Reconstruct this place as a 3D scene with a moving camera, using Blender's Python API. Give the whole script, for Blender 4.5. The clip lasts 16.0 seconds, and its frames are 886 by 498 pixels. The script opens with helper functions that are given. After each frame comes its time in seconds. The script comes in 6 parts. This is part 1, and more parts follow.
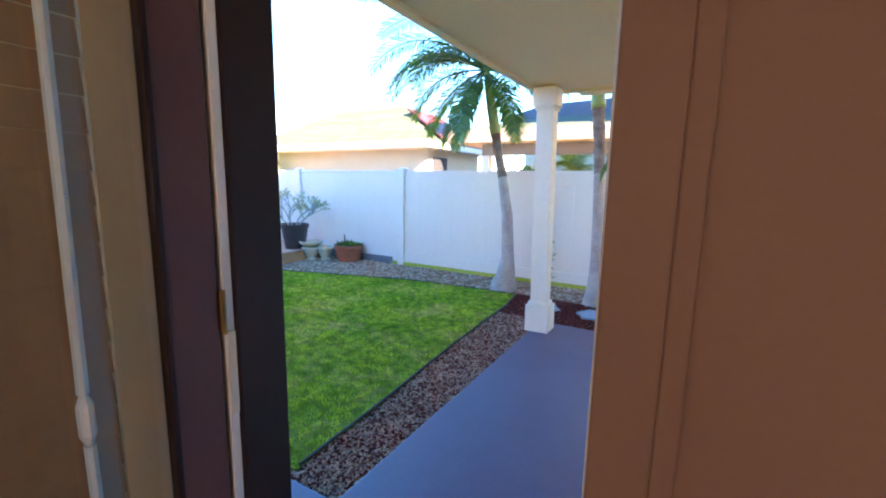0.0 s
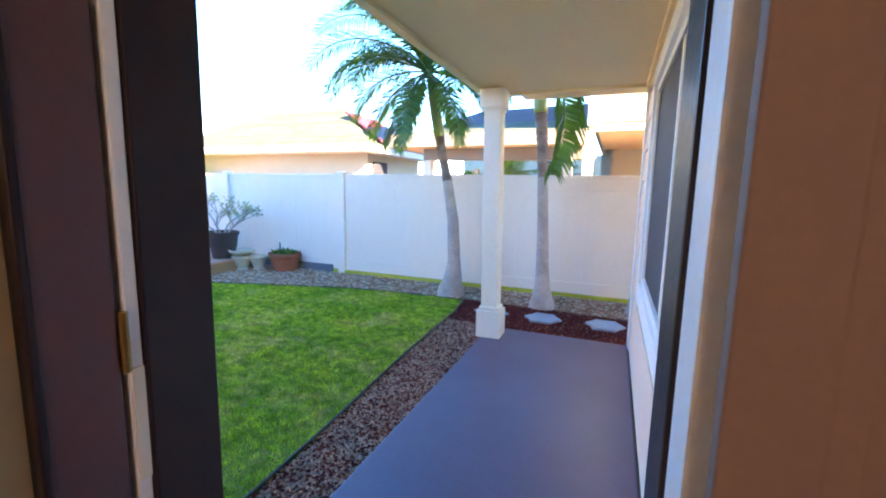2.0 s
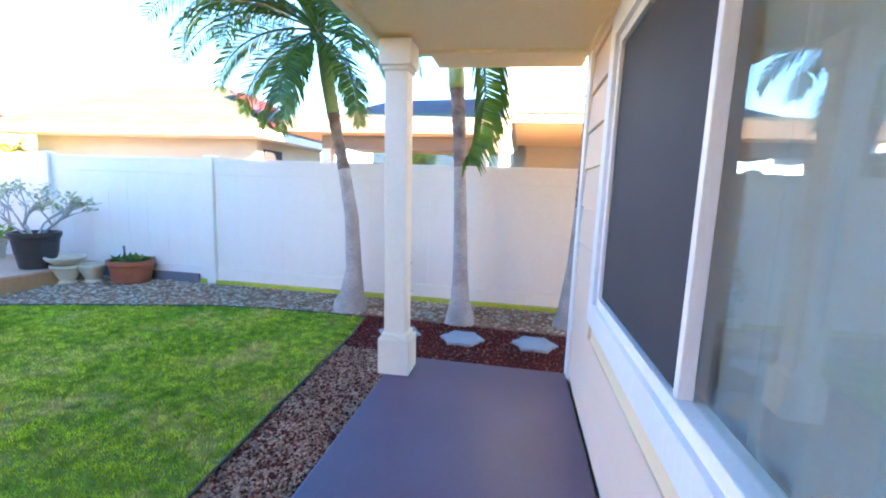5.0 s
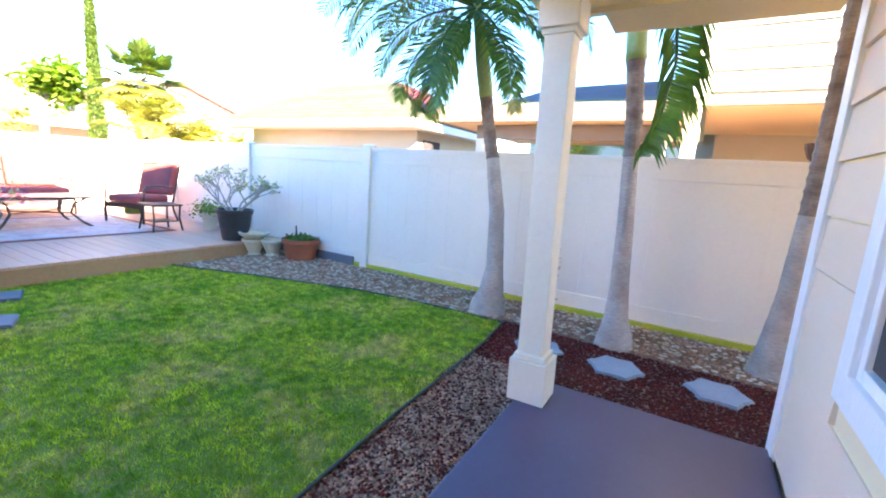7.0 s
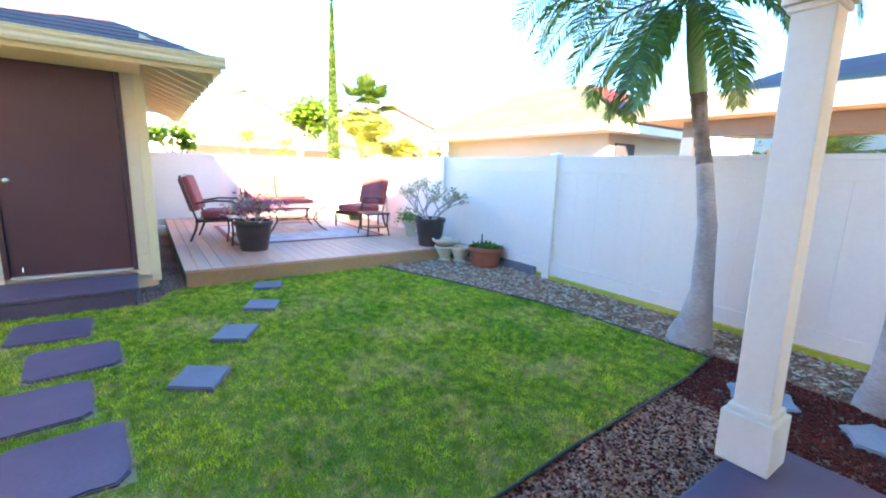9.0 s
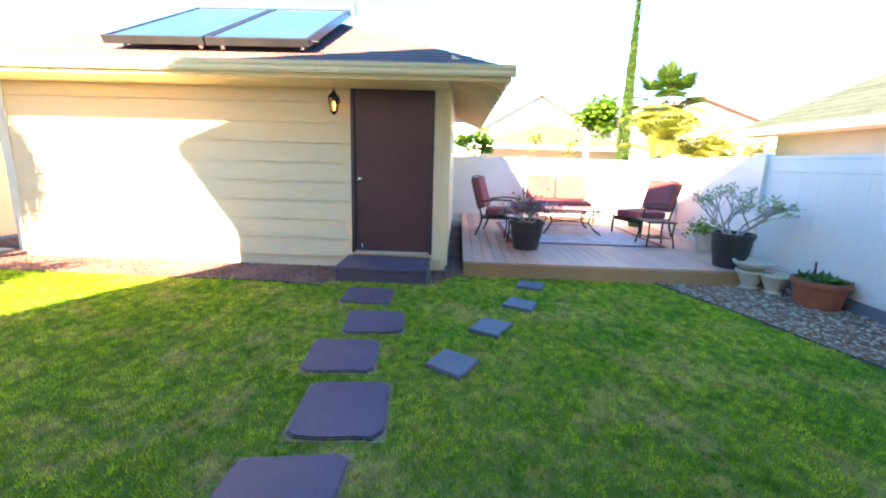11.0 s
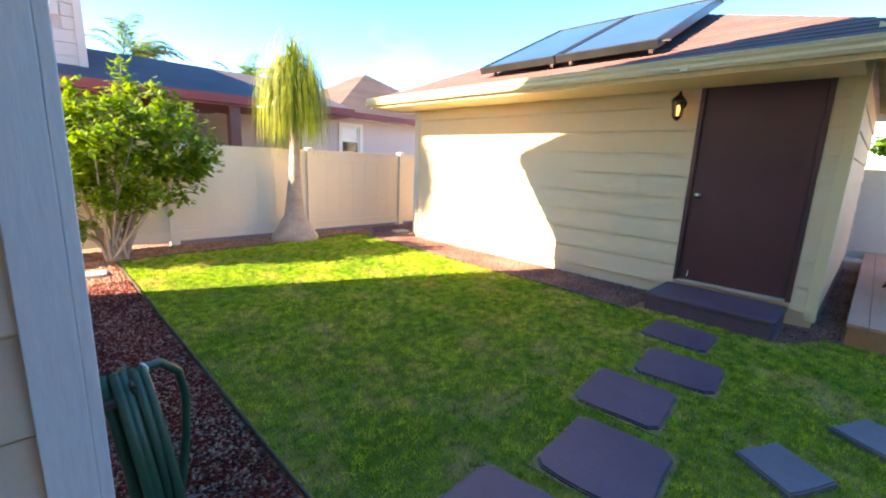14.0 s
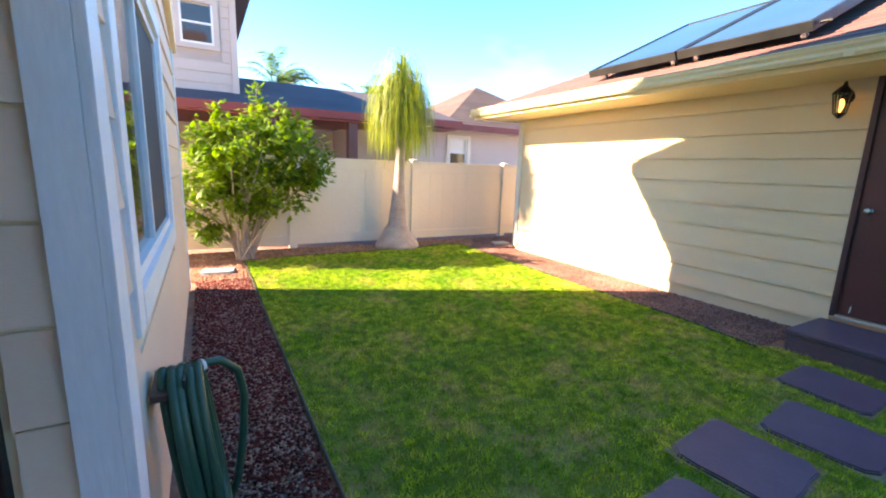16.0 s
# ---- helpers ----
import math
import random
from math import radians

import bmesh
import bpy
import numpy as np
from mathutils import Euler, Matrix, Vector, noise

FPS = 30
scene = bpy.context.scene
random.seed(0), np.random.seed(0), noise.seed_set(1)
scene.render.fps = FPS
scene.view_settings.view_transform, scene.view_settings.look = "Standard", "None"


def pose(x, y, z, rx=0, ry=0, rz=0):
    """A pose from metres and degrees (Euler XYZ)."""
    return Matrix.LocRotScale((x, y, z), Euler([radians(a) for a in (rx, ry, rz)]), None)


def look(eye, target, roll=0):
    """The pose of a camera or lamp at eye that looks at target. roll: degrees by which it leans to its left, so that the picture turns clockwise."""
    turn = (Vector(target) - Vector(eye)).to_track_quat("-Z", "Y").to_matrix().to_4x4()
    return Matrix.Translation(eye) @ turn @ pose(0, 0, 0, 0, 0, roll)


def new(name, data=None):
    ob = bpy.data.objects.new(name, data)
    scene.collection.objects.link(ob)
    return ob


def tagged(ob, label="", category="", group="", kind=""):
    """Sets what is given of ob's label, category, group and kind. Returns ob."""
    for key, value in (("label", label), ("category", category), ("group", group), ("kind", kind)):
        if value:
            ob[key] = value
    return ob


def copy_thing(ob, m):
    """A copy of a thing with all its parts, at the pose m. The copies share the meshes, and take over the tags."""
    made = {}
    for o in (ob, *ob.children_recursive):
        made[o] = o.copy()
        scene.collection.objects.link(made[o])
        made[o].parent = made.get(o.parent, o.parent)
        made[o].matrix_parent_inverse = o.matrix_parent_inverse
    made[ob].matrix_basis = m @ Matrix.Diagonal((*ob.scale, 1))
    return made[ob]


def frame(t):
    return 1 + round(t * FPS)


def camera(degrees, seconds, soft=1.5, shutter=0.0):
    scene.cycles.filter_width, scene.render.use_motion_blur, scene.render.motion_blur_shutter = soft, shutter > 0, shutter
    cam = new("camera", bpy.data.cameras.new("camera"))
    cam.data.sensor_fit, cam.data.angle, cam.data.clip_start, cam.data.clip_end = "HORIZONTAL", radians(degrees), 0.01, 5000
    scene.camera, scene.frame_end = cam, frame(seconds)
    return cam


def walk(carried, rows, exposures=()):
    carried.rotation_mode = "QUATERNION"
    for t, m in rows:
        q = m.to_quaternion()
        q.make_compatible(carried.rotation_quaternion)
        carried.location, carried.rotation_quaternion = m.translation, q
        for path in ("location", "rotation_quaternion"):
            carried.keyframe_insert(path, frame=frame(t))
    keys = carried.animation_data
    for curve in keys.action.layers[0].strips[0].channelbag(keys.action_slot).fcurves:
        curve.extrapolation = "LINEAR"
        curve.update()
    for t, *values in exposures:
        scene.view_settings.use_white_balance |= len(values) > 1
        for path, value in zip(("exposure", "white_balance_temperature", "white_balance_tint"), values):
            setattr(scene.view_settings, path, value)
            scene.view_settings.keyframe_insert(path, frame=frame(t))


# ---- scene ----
cam = camera(92.7, 16.0, soft=2.0)
PATH = [
    (0, (0.100, 0.495, 1.409), (-0.890, 2.20, 1.1), 1.1),
    (0.5, (0.090, 0.478, 1.409), (-0.860, 2.20, 1.105), 1.3),
    (1, (0.064, 0.447, 1.409), (-0.798, 2.225, 1.096), 0.7),
    (1.5, (0.004, 0.475, 1.354), (-0.782, 2.287, 1.044), 0.8),
    (2, (-0.046, 0.607, 1.371), (-0.784, 2.445, 1.097), 1.2),
    (2.5, (-0.098, 0.739, 1.362), (-0.717, 2.616, 1.058), 1.3),
    (3, (-0.173, 0.821, 1.367), (-0.617, 2.75, 1.083), 1.0),
    (3.5, (-0.216, 0.959, 1.368), (-0.52, 2.918, 1.103), 1.5),
    (6, (-0.296, 1.868, 1.283), (-0.761, 3.79, 0.979), 4.3),
    (6.5, (-0.332, 1.95, 1.285), (-1.011, 3.798, 0.933), 3.6),
    (7, (-0.357, 1.996, 1.309), (-1.349, 3.698, 0.966), 3.9),
    (7.5, (-0.383, 2.009, 1.319), (-1.557, 3.591, 0.973), 4.3),
    (8, (-0.376, 1.986, 1.363), (-1.699, 3.443, 1.007), 3.6),
    (10.5, (-0.557, 2.145, 1.381), (-2.494, 2.462, 0.999), 1.2),
    (11, (-0.602, 2.211, 1.39), (-2.56, 2.147, 0.99), 1.7),
    (11.5, (-0.581, 2.274, 1.419), (-2.497, 1.886, 0.994), 2.0),
    (12, (-0.651, 2.26, 1.385), (-2.491, 1.625, 0.925), 0.9),
    (12.5, (-0.746, 2.219, 1.361), (-2.507, 1.376, 0.925), 0.4),
    (13, (-0.795, 2.222, 1.388), (-2.413, 1.129, 0.956), 0.6),
    (13.5, (-0.868, 2.248, 1.39), (-2.359, 0.982, 0.975), 1.5),
    (14, (-0.887, 2.302, 1.397), (-2.264, 0.909, 0.991), 2.4),
    (14.5, (-0.982, 2.269, 1.382), (-2.251, 0.777, 0.981), 1.8),
    (15, (-1.064, 2.246, 1.38), (-2.245, 0.681, 0.983), 1.5),
    (15.5, (-1.115, 2.264, 1.376), (-2.153, 0.602, 0.973), 1.9),
    (16, (-1.144, 2.301, 1.383), (-2.114, 0.592, 1.01), 2.0),
]
EXPOSURES = [(0.0, 4.2, 9000, 21), (2.0, 4.25, 9200, 23), (3.0, 4.65, 10200, 26), (3.5, 4.6, 10000, 26), (6.5, 4.3, 9700, 25), (8.0, 4.3, 10000, 25), (11.0, 3.8, 9500, 19), (12.5, 3.05, 9800, 19), (16.0, 3.05, 9700, 18)]
walk(cam, [(t, look(eye, target, roll)) for t, eye, target, roll in PATH], EXPOSURES)

# ---- light ----
SUN_DIR = Vector((1.0, -0.436, 0.64)).normalized()
world = bpy.data.worlds.new("sky")
scene.world = world
world.use_nodes = True
wn = world.node_tree
sky = wn.nodes.new("ShaderNodeTexSky")
sky.sky_type, sky.sun_disc = "NISHITA", False
sky.sun_elevation = math.asin(SUN_DIR.z)
sky.sun_rotation = math.atan2(SUN_DIR.x, SUN_DIR.y)
sky.air_density, sky.dust_density, sky.ozone_density = 0.65, 0.0, 2.5
deep = wn.nodes.new("ShaderNodeHueSaturation")
deep.inputs["Saturation"].default_value = 1.32
wn.links.new(sky.outputs[0], deep.inputs["Color"])
coords = wn.nodes.new("ShaderNodeTexCoord")
squash = wn.nodes.new("ShaderNodeMapping")
squash.inputs["Scale"].default_value = (1.0, 1.0, 2.6)
wn.links.new(coords.outputs["Generated"], squash.inputs[0])
puffs = wn.nodes.new("ShaderNodeTexNoise")
puffs.inputs["Scale"].default_value, puffs.inputs["Detail"].default_value, puffs.inputs["Roughness"].default_value = 2.3, 7, 0.55
wn.links.new(squash.outputs[0], puffs.inputs["Vector"])
cover = wn.nodes.new("ShaderNodeMapRange")
cover.inputs[1].default_value, cover.inputs[2].default_value, cover.inputs[4].default_value = 0.62, 0.80, 0.5
wn.links.new(puffs.outputs["Fac"], cover.inputs[0])
clouds = wn.nodes.new("ShaderNodeMix")
clouds.data_type = "RGBA"
clouds.inputs[7].default_value = (1.3, 1.35, 1.45, 1)
wn.links.new(cover.outputs[0], clouds.inputs[0])
wn.links.new(deep.outputs[0], clouds.inputs[6])
wn.links.new(clouds.outputs[2], wn.nodes["Background"].inputs[0])
wn.nodes["Background"].inputs[1].default_value = 0.13
sun = new("sun", bpy.data.lights.new("sun", "SUN"))
sun.data.energy, sun.data.angle, sun.data.color = 3.3, radians(0.5), (1.0, 0.93, 0.82)
sun.matrix_world = look((0, 0, 30) , Vector((0, 0, 30)) - SUN_DIR)

# Added fill lamp, set in an assumed opening out of view, brightens the room.
lamp = new("south_window_light", bpy.data.lights.new("south_window_light", "AREA"))
lamp.data.shape, lamp.data.size, lamp.data.size_y, lamp.data.energy, lamp.data.color = "RECTANGLE", 1.5, 1.1, 1.6, (1.0, 0.80, 0.70)
lamp.matrix_world = look((1.0, -2.80, 1.5), (1.0, 0.0, 1.4))


# ---- materials ----
def ramp_node(nt, fac, stops):
    r = nt.nodes.new("ShaderNodeValToRGB")
    nt.links.new(fac, r.inputs[0])
    while len(r.color_ramp.elements) < len(stops):
        r.color_ramp.elements.new(0.5)
    for e, (p, c) in zip(r.color_ramp.elements, stops):
        e.position, e.color = p, (*c, 1)
    return r.outputs[0]


def noise_node(nt, coord, scale, detail=4, rough=0.55, stretch=None):
    n = nt.nodes.new("ShaderNodeTexNoise")
    n.inputs["Scale"].default_value, n.inputs["Detail"].default_value, n.inputs["Roughness"].default_value = scale, detail, rough
    if stretch:
        mp = nt.nodes.new("ShaderNodeMapping")
        mp.inputs["Scale"].default_value = stretch
        nt.links.new(coord, mp.inputs[0])
        coord = mp.outputs[0]
    nt.links.new(coord, n.inputs["Vector"])
    return n.outputs["Fac"]


def mix_node(nt, fac, a, b, blend="MIX"):
    m = nt.nodes.new("ShaderNodeMix")
    m.data_type, m.blend_type = "RGBA", blend
    for sock, v in ((m.inputs[0], fac), (m.inputs[6], a), (m.inputs[7], b)):
        if hasattr(v, "is_linked"):
            nt.links.new(v, sock)
        elif isinstance(v, (int, float)):
            sock.default_value = v
        else:
            sock.default_value = (*v, 1)
    return m.outputs[2]


def material(name, dark, light, rough=0.6, big=1.5, fine=40.0, bump=0.15, grain=0.25, stretch=None, metal=0.0, random=0.0, island=0.0, spec=0.5, stain=None, bumpscale=0.004):
    """Two-scale colour between dark and light, fine relief, and variation by object or island."""
    m = bpy.data.materials.new(name)
    m.use_nodes = True
    nt = m.node_tree
    b = nt.nodes["Principled BSDF"]
    co = nt.nodes.new("ShaderNodeTexCoord").outputs["Object"]
    geo = nt.nodes.new("ShaderNodeNewGeometry")
    pos = geo.outputs["Position"]
    f1 = noise_node(nt, pos, big, 5)
    f2 = noise_node(nt, co, fine, 4, 0.6, stretch)
    c = ramp_node(nt, f1, [(0.3, dark), (0.7, light)])
    lo, hi = 1 - grain, 1 + grain * 0.5
    c = mix_node(nt, 1.0, c, ramp_node(nt, f2, [(0.25, (lo, lo, lo)), (0.75, (min(hi, 1.5),) * 3)]), "MULTIPLY")
    if stain:
        f3 = noise_node(nt, pos, stain[1], 6, 0.7)
        c = mix_node(nt, ramp_node(nt, f3, [(stain[2], (0, 0, 0)), (min(0.99, stain[2] + 0.15), (1, 1, 1))]), c, stain[0])
    for amount, node, sock in ((random, "ShaderNodeObjectInfo", "Random"), (island, "ShaderNodeNewGeometry", "Random Per Island")):
        if amount:
            r = nt.nodes.new(node).outputs[sock]
            c = mix_node(nt, 1.0, c, ramp_node(nt, r, [(0.0, (1 - amount,) * 3), (1.0, (1 + amount * 0.6,) * 3)]), "MULTIPLY")
    nt.links.new(c, b.inputs["Base Color"])
    b.inputs["Metallic"].default_value, b.inputs["Specular IOR Level"].default_value = metal, spec
    rr = nt.nodes.new("ShaderNodeMapRange")
    nt.links.new(f2, rr.inputs[0])
    rr.inputs[3].default_value, rr.inputs[4].default_value = max(0.02, rough - 0.08), min(1, rough + 0.08)
    nt.links.new(rr.outputs[0], b.inputs["Roughness"])
    if bump:
        bp = nt.nodes.new("ShaderNodeBump")
        bp.inputs["Strength"].default_value, bp.inputs["Distance"].default_value = bump, bumpscale
        nt.links.new(f2, bp.inputs["Height"])
        nt.links.new(bp.outputs[0], b.inputs["Normal"])
    return m


def leafy(name, dark, light, through_light=0.35, rough=0.45, big=2.0, stain=None, spec=0.4):
    m = material(name, dark, light, rough, big, 30, 0.05, 0.2, island=0.16 if spec < 0.1 else 0.35, stain=stain, spec=spec)
    nt = m.node_tree
    b = nt.nodes["Principled BSDF"]
    tr = nt.nodes.new("ShaderNodeBsdfTranslucent")
    src = b.inputs["Base Color"].links[0].from_socket
    nt.links.new(mix_node(nt, 1.0, src, (1.3, 1.5, 0.5), "MULTIPLY"), tr.inputs[0])
    mx = nt.nodes.new("ShaderNodeMixShader")
    mx.inputs[0].default_value = through_light
    nt.links.new(b.outputs[0], mx.inputs[1])
    nt.links.new(tr.outputs[0], mx.inputs[2])
    nt.links.new(mx.outputs[0], nt.nodes["Material Output"].inputs[0])
    return m


def glassy(name, tint=(0.9, 0.95, 0.93), rough=0.02, alpha=0.75):
    """Window glass: mostly clear, with a Fresnel gloss."""
    m = bpy.data.materials.new(name)
    m.use_nodes = True
    nt = m.node_tree
    nt.nodes.remove(nt.nodes["Principled BSDF"])
    tr, gl, mx, fr = (nt.nodes.new("ShaderNode" + k) for k in ("BsdfTransparent", "BsdfGlossy", "MixShader", "LayerWeight"))
    pw, mr = nt.nodes.new("ShaderNodeMath"), nt.nodes.new("ShaderNodeMapRange")
    pw.operation, pw.inputs[1].default_value = "POWER", 3.0
    nt.links.new(fr.outputs["Facing"], pw.inputs[0])
    nt.links.new(pw.outputs[0], mr.inputs[0])
    mr.inputs[3].default_value, mr.inputs[4].default_value = 0.04, alpha
    tr.inputs[0].default_value, gl.inputs["Roughness"].default_value = (*tint, 1), rough
    nt.links.new(mr.outputs[0], mx.inputs[0])
    nt.links.new(tr.outputs[0], mx.inputs[1])
    nt.links.new(gl.outputs[0], mx.inputs[2])
    nt.links.new(mx.outputs[0], nt.nodes["Material Output"].inputs[0])
    return m


def glowing(name, colour, strength):
    m = bpy.data.materials.new(name)
    m.use_nodes = True
    b = m.node_tree.nodes["Principled BSDF"]
    b.inputs["Emission Color"].default_value, b.inputs["Emission Strength"].default_value = (*colour, 1), strength
    return m


SIDING = material("siding_paint", (0.82, 0.63, 0.41), (0.88, 0.69, 0.46), 0.6, 0.8, 60, 0.25, 0.05, (1, 1, 6), random=0.03)
SIDING_PALE = material("siding_paint_pale", (0.78, 0.56, 0.43), (0.83, 0.62, 0.48), 0.6, 0.8, 60, 0.25, 0.05, (1, 1, 6), random=0.03)
TRIM = material("trim_paint", (0.70, 0.66, 0.56), (0.78, 0.74, 0.65), 0.5, 1.2, 30, 0.15, 0.05)
JAMB = material("white_jamb_paint", (0.74, 0.76, 0.78), (0.82, 0.83, 0.84), 0.45, 1.5, 60, 0.2, 0.06, stain=((0.45, 0.40, 0.36), 7.0, 0.66))
WHITE = material("white_paint", (0.72, 0.74, 0.76), (0.80, 0.81, 0.82), 0.45, 1.5, 80, 0.3, 0.08, (1, 1, 0.15))
VINYL = material("fence_vinyl", (0.77, 0.70, 0.63), (0.82, 0.76, 0.69), 0.4, 0.7, 25, 0.05, 0.04, stain=((0.62, 0.50, 0.38), 1.3, 0.72))
SOFFIT = material("soffit_paint", (0.84, 0.67, 0.39), (0.90, 0.73, 0.44), 0.6, 0.7, 40, 0.1, 0.05)
BROWN = material("brown_door_paint", (0.095, 0.034, 0.038), (0.125, 0.048, 0.05), 0.42, 1.5, 50, 0.15, 0.12)
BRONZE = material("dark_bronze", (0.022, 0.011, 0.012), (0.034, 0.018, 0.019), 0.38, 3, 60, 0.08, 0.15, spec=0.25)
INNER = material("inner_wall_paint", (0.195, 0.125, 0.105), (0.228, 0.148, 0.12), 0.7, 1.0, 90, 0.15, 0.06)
SLAB = material("painted_concrete", (0.068, 0.050, 0.097), (0.092, 0.070, 0.124), 0.42, 1.2, 35, 0.12, 0.15, stain=((0.17, 0.15, 0.20), 2.5, 0.66))
STONE_PAINT = material("painted_stepping_stone", (0.095, 0.066, 0.105), (0.13, 0.095, 0.14), 0.5, 2.5, 45, 0.25, 0.2, random=0.12)
SOIL = material("soil", (0.24, 0.12, 0.09), (0.36, 0.20, 0.15), 0.95, 3, 25, 0.6, 0.4, bumpscale=0.02)
TURF = material("turf_base", (0.07, 0.15, 0.02), (0.20, 0.23, 0.055), 0.95, 1.3, 60, 0.5, 0.35, spec=0.05, stain=((0.33, 0.24, 0.10), 1.9, 0.49), bumpscale=0.01)
GRASS = leafy("grass_blade", (0.10, 0.29, 0.025), (0.37, 0.46, 0.07), 0.3, 0.6, 1.6, ((0.42, 0.37, 0.13), 1.9, 0.51), 0.04)


def tufted(m):
    """Adds clump-sized light and dark, and small dry spots, to a lawn material."""
    nt = m.node_tree
    pos = nt.nodes.new("ShaderNodeNewGeometry").outputs["Position"]
    src = nt.nodes["Principled BSDF"].inputs["Base Color"].links[0].from_socket
    targets = [link.to_socket for link in src.links]
    fine = ramp_node(nt, noise_node(nt, pos, 11, 4, 0.65), [(0.40, (0.62, 0.72, 0.6)), (0.60, (1.75, 1.65, 1.5))])
    c = mix_node(nt, 1.0, src, fine, "MULTIPLY")
    dry = ramp_node(nt, noise_node(nt, pos, 5.5, 6, 0.75), [(0.55, (0, 0, 0)), (0.70, (0.6, 0.6, 0.6))])
    c = mix_node(nt, dry, c, (0.50, 0.34, 0.14))
    for to in targets:
        nt.links.new(c, to)
    return m


tufted(GRASS)
GRAVEL = material("gravel_stone", (0.36, 0.175, 0.12), (0.60, 0.345, 0.25), 0.85, 6.0, 60, 0.3, 0.3, spec=0.15, island=0.42)
BROWNMULCH = material("brown_mulch", (0.21, 0.10, 0.088), (0.36, 0.20, 0.17), 0.9, 2, 60, 0.3, 0.3, island=0.5)
GREYGRAVEL = material("dark_gravel_stone", (0.30, 0.155, 0.125), (0.46, 0.28, 0.225), 0.85, 1.5, 60, 0.3, 0.3, island=0.6)
MULCH = material("red_mulch", (0.135, 0.018, 0.016), (0.215, 0.038, 0.03), 0.9, 2, 60, 0.3, 0.3, spec=0.1, island=0.5)
DECKWOOD = material("deck_board", (0.58, 0.27, 0.185), (0.68, 0.36, 0.26), 0.6, 0.8, 30, 0.2, 0.15, (1, 12, 1), random=0.08)
DECKFACE = material("deck_fascia", (0.36, 0.18, 0.085), (0.44, 0.24, 0.12), 0.6, 0.8, 30, 0.2, 0.15, (10, 1, 1))
REDROOF = material("red_shingle", (0.15, 0.068, 0.064), (0.21, 0.10, 0.092), 0.9, 1.5, 35, 0.4, 0.3, random=0.12, island=0.15, bumpscale=0.01)
GREYROOF = material("grey_green_shingle", (0.07, 0.085, 0.062), (0.10, 0.12, 0.09), 0.95, 2.5, 30, 0.4, 0.25, island=0.15, spec=0.1)
SLATEROOF = material("blue_grey_shingle", (0.062, 0.055, 0.075), (0.09, 0.08, 0.105), 0.9, 0.8, 30, 0.4, 0.25, island=0.15)
TANROOF = material("tan_shingle", (0.10, 0.062, 0.055), (0.145, 0.095, 0.082), 0.9, 0.8, 30, 0.4, 0.25, island=0.15)
MAROON = material("maroon_fascia", (0.21, 0.030, 0.028), (0.27, 0.045, 0.04), 0.5, 1, 30, 0.1, 0.1)
STUCCO = material("lilac_stucco", (0.50, 0.43, 0.42), (0.58, 0.50, 0.48), 0.85, 0.7, 60, 0.4, 0.08)
# Taupe trim; on the terrace its darkness carries the shade under the eave.
TAUPE_AND_SHADE = material("taupe_and_shaded_trim", (0.26, 0.21, 0.17), (0.32, 0.26, 0.22), 0.6, 1, 40, 0.1, 0.08)
STUCCO_WHITE = material("white_stucco", (0.48, 0.46, 0.35), (0.55, 0.53, 0.42), 0.8, 0.7, 60, 0.3, 0.05)
BARK = material("palm_bark", (0.36, 0.30, 0.28), (0.52, 0.45, 0.42), 0.85, 5, 25, 0.6, 0.3, (1, 1, 4), bumpscale=0.02)
CROWNSHAFT = material("palm_crownshaft", (0.22, 0.30, 0.09), (0.35, 0.42, 0.16), 0.4, 4, 20, 0.05, 0.15)
PALM = leafy("palm_leaf", (0.035, 0.12, 0.035), (0.085, 0.21, 0.05), 0.35, 0.32)
YELLOWLEAF = leafy("sunlit_leaf", (0.15, 0.23, 0.03), (0.42, 0.42, 0.07), 0.45, 0.45, 7.0)
BUSHLEAF = leafy("bush_leaf", (0.08, 0.20, 0.018), (0.27, 0.36, 0.04), 0.4, 0.4, 4.0)
GREYLEAF = leafy("grey_green_leaf", (0.34, 0.36, 0.24), (0.52, 0.50, 0.36), 0.3, 0.5)
TERRACOTTA = material("terracotta", (0.36, 0.085, 0.045), (0.44, 0.12, 0.06), 0.7, 4, 40, 0.2, 0.15)
CREAMPOT = material("cream_stoneware", (0.55, 0.47, 0.36), (0.66, 0.58, 0.46), 0.6, 4, 40, 0.2, 0.12)
DARKPOT = material("dark_resin_pot", (0.035, 0.022, 0.025), (0.055, 0.036, 0.038), 0.45, 4, 30, 0.1, 0.15)
IRON = material("dark_brown_metal", (0.05, 0.03, 0.028), (0.08, 0.05, 0.045), 0.4, 5, 60, 0.1, 0.15, metal=0.4)
CUSHION = material("red_cushion_cloth", (0.30, 0.055, 0.055), (0.38, 0.08, 0.075), 0.9, 3, 120, 0.3, 0.12)
GLASS = glassy("window_glass")
DOORGLASS = material("dark_door_glass", (0.03, 0.02, 0.013), (0.045, 0.03, 0.02), 0.04, 1, 20, 0.0, 0.05, spec=1.0)
# Next two: colours of siding and trim mirrored in the door glass.
REFLECTED_SIDING = material("reflected_siding_brown", (0.48, 0.25, 0.14), (0.56, 0.31, 0.18), 0.6, 1, 40, 0.1, 0.1)
REFLECTED_STRIP = material("reflected_beige", (0.74, 0.46, 0.29), (0.80, 0.52, 0.33), 0.6, 1, 40, 0.1, 0.1)
PV = material("solar_glass", (0.03, 0.05, 0.08), (0.05, 0.08, 0.11), 0.08, 1, 20, 0.0, 0.1, spec=1.0)
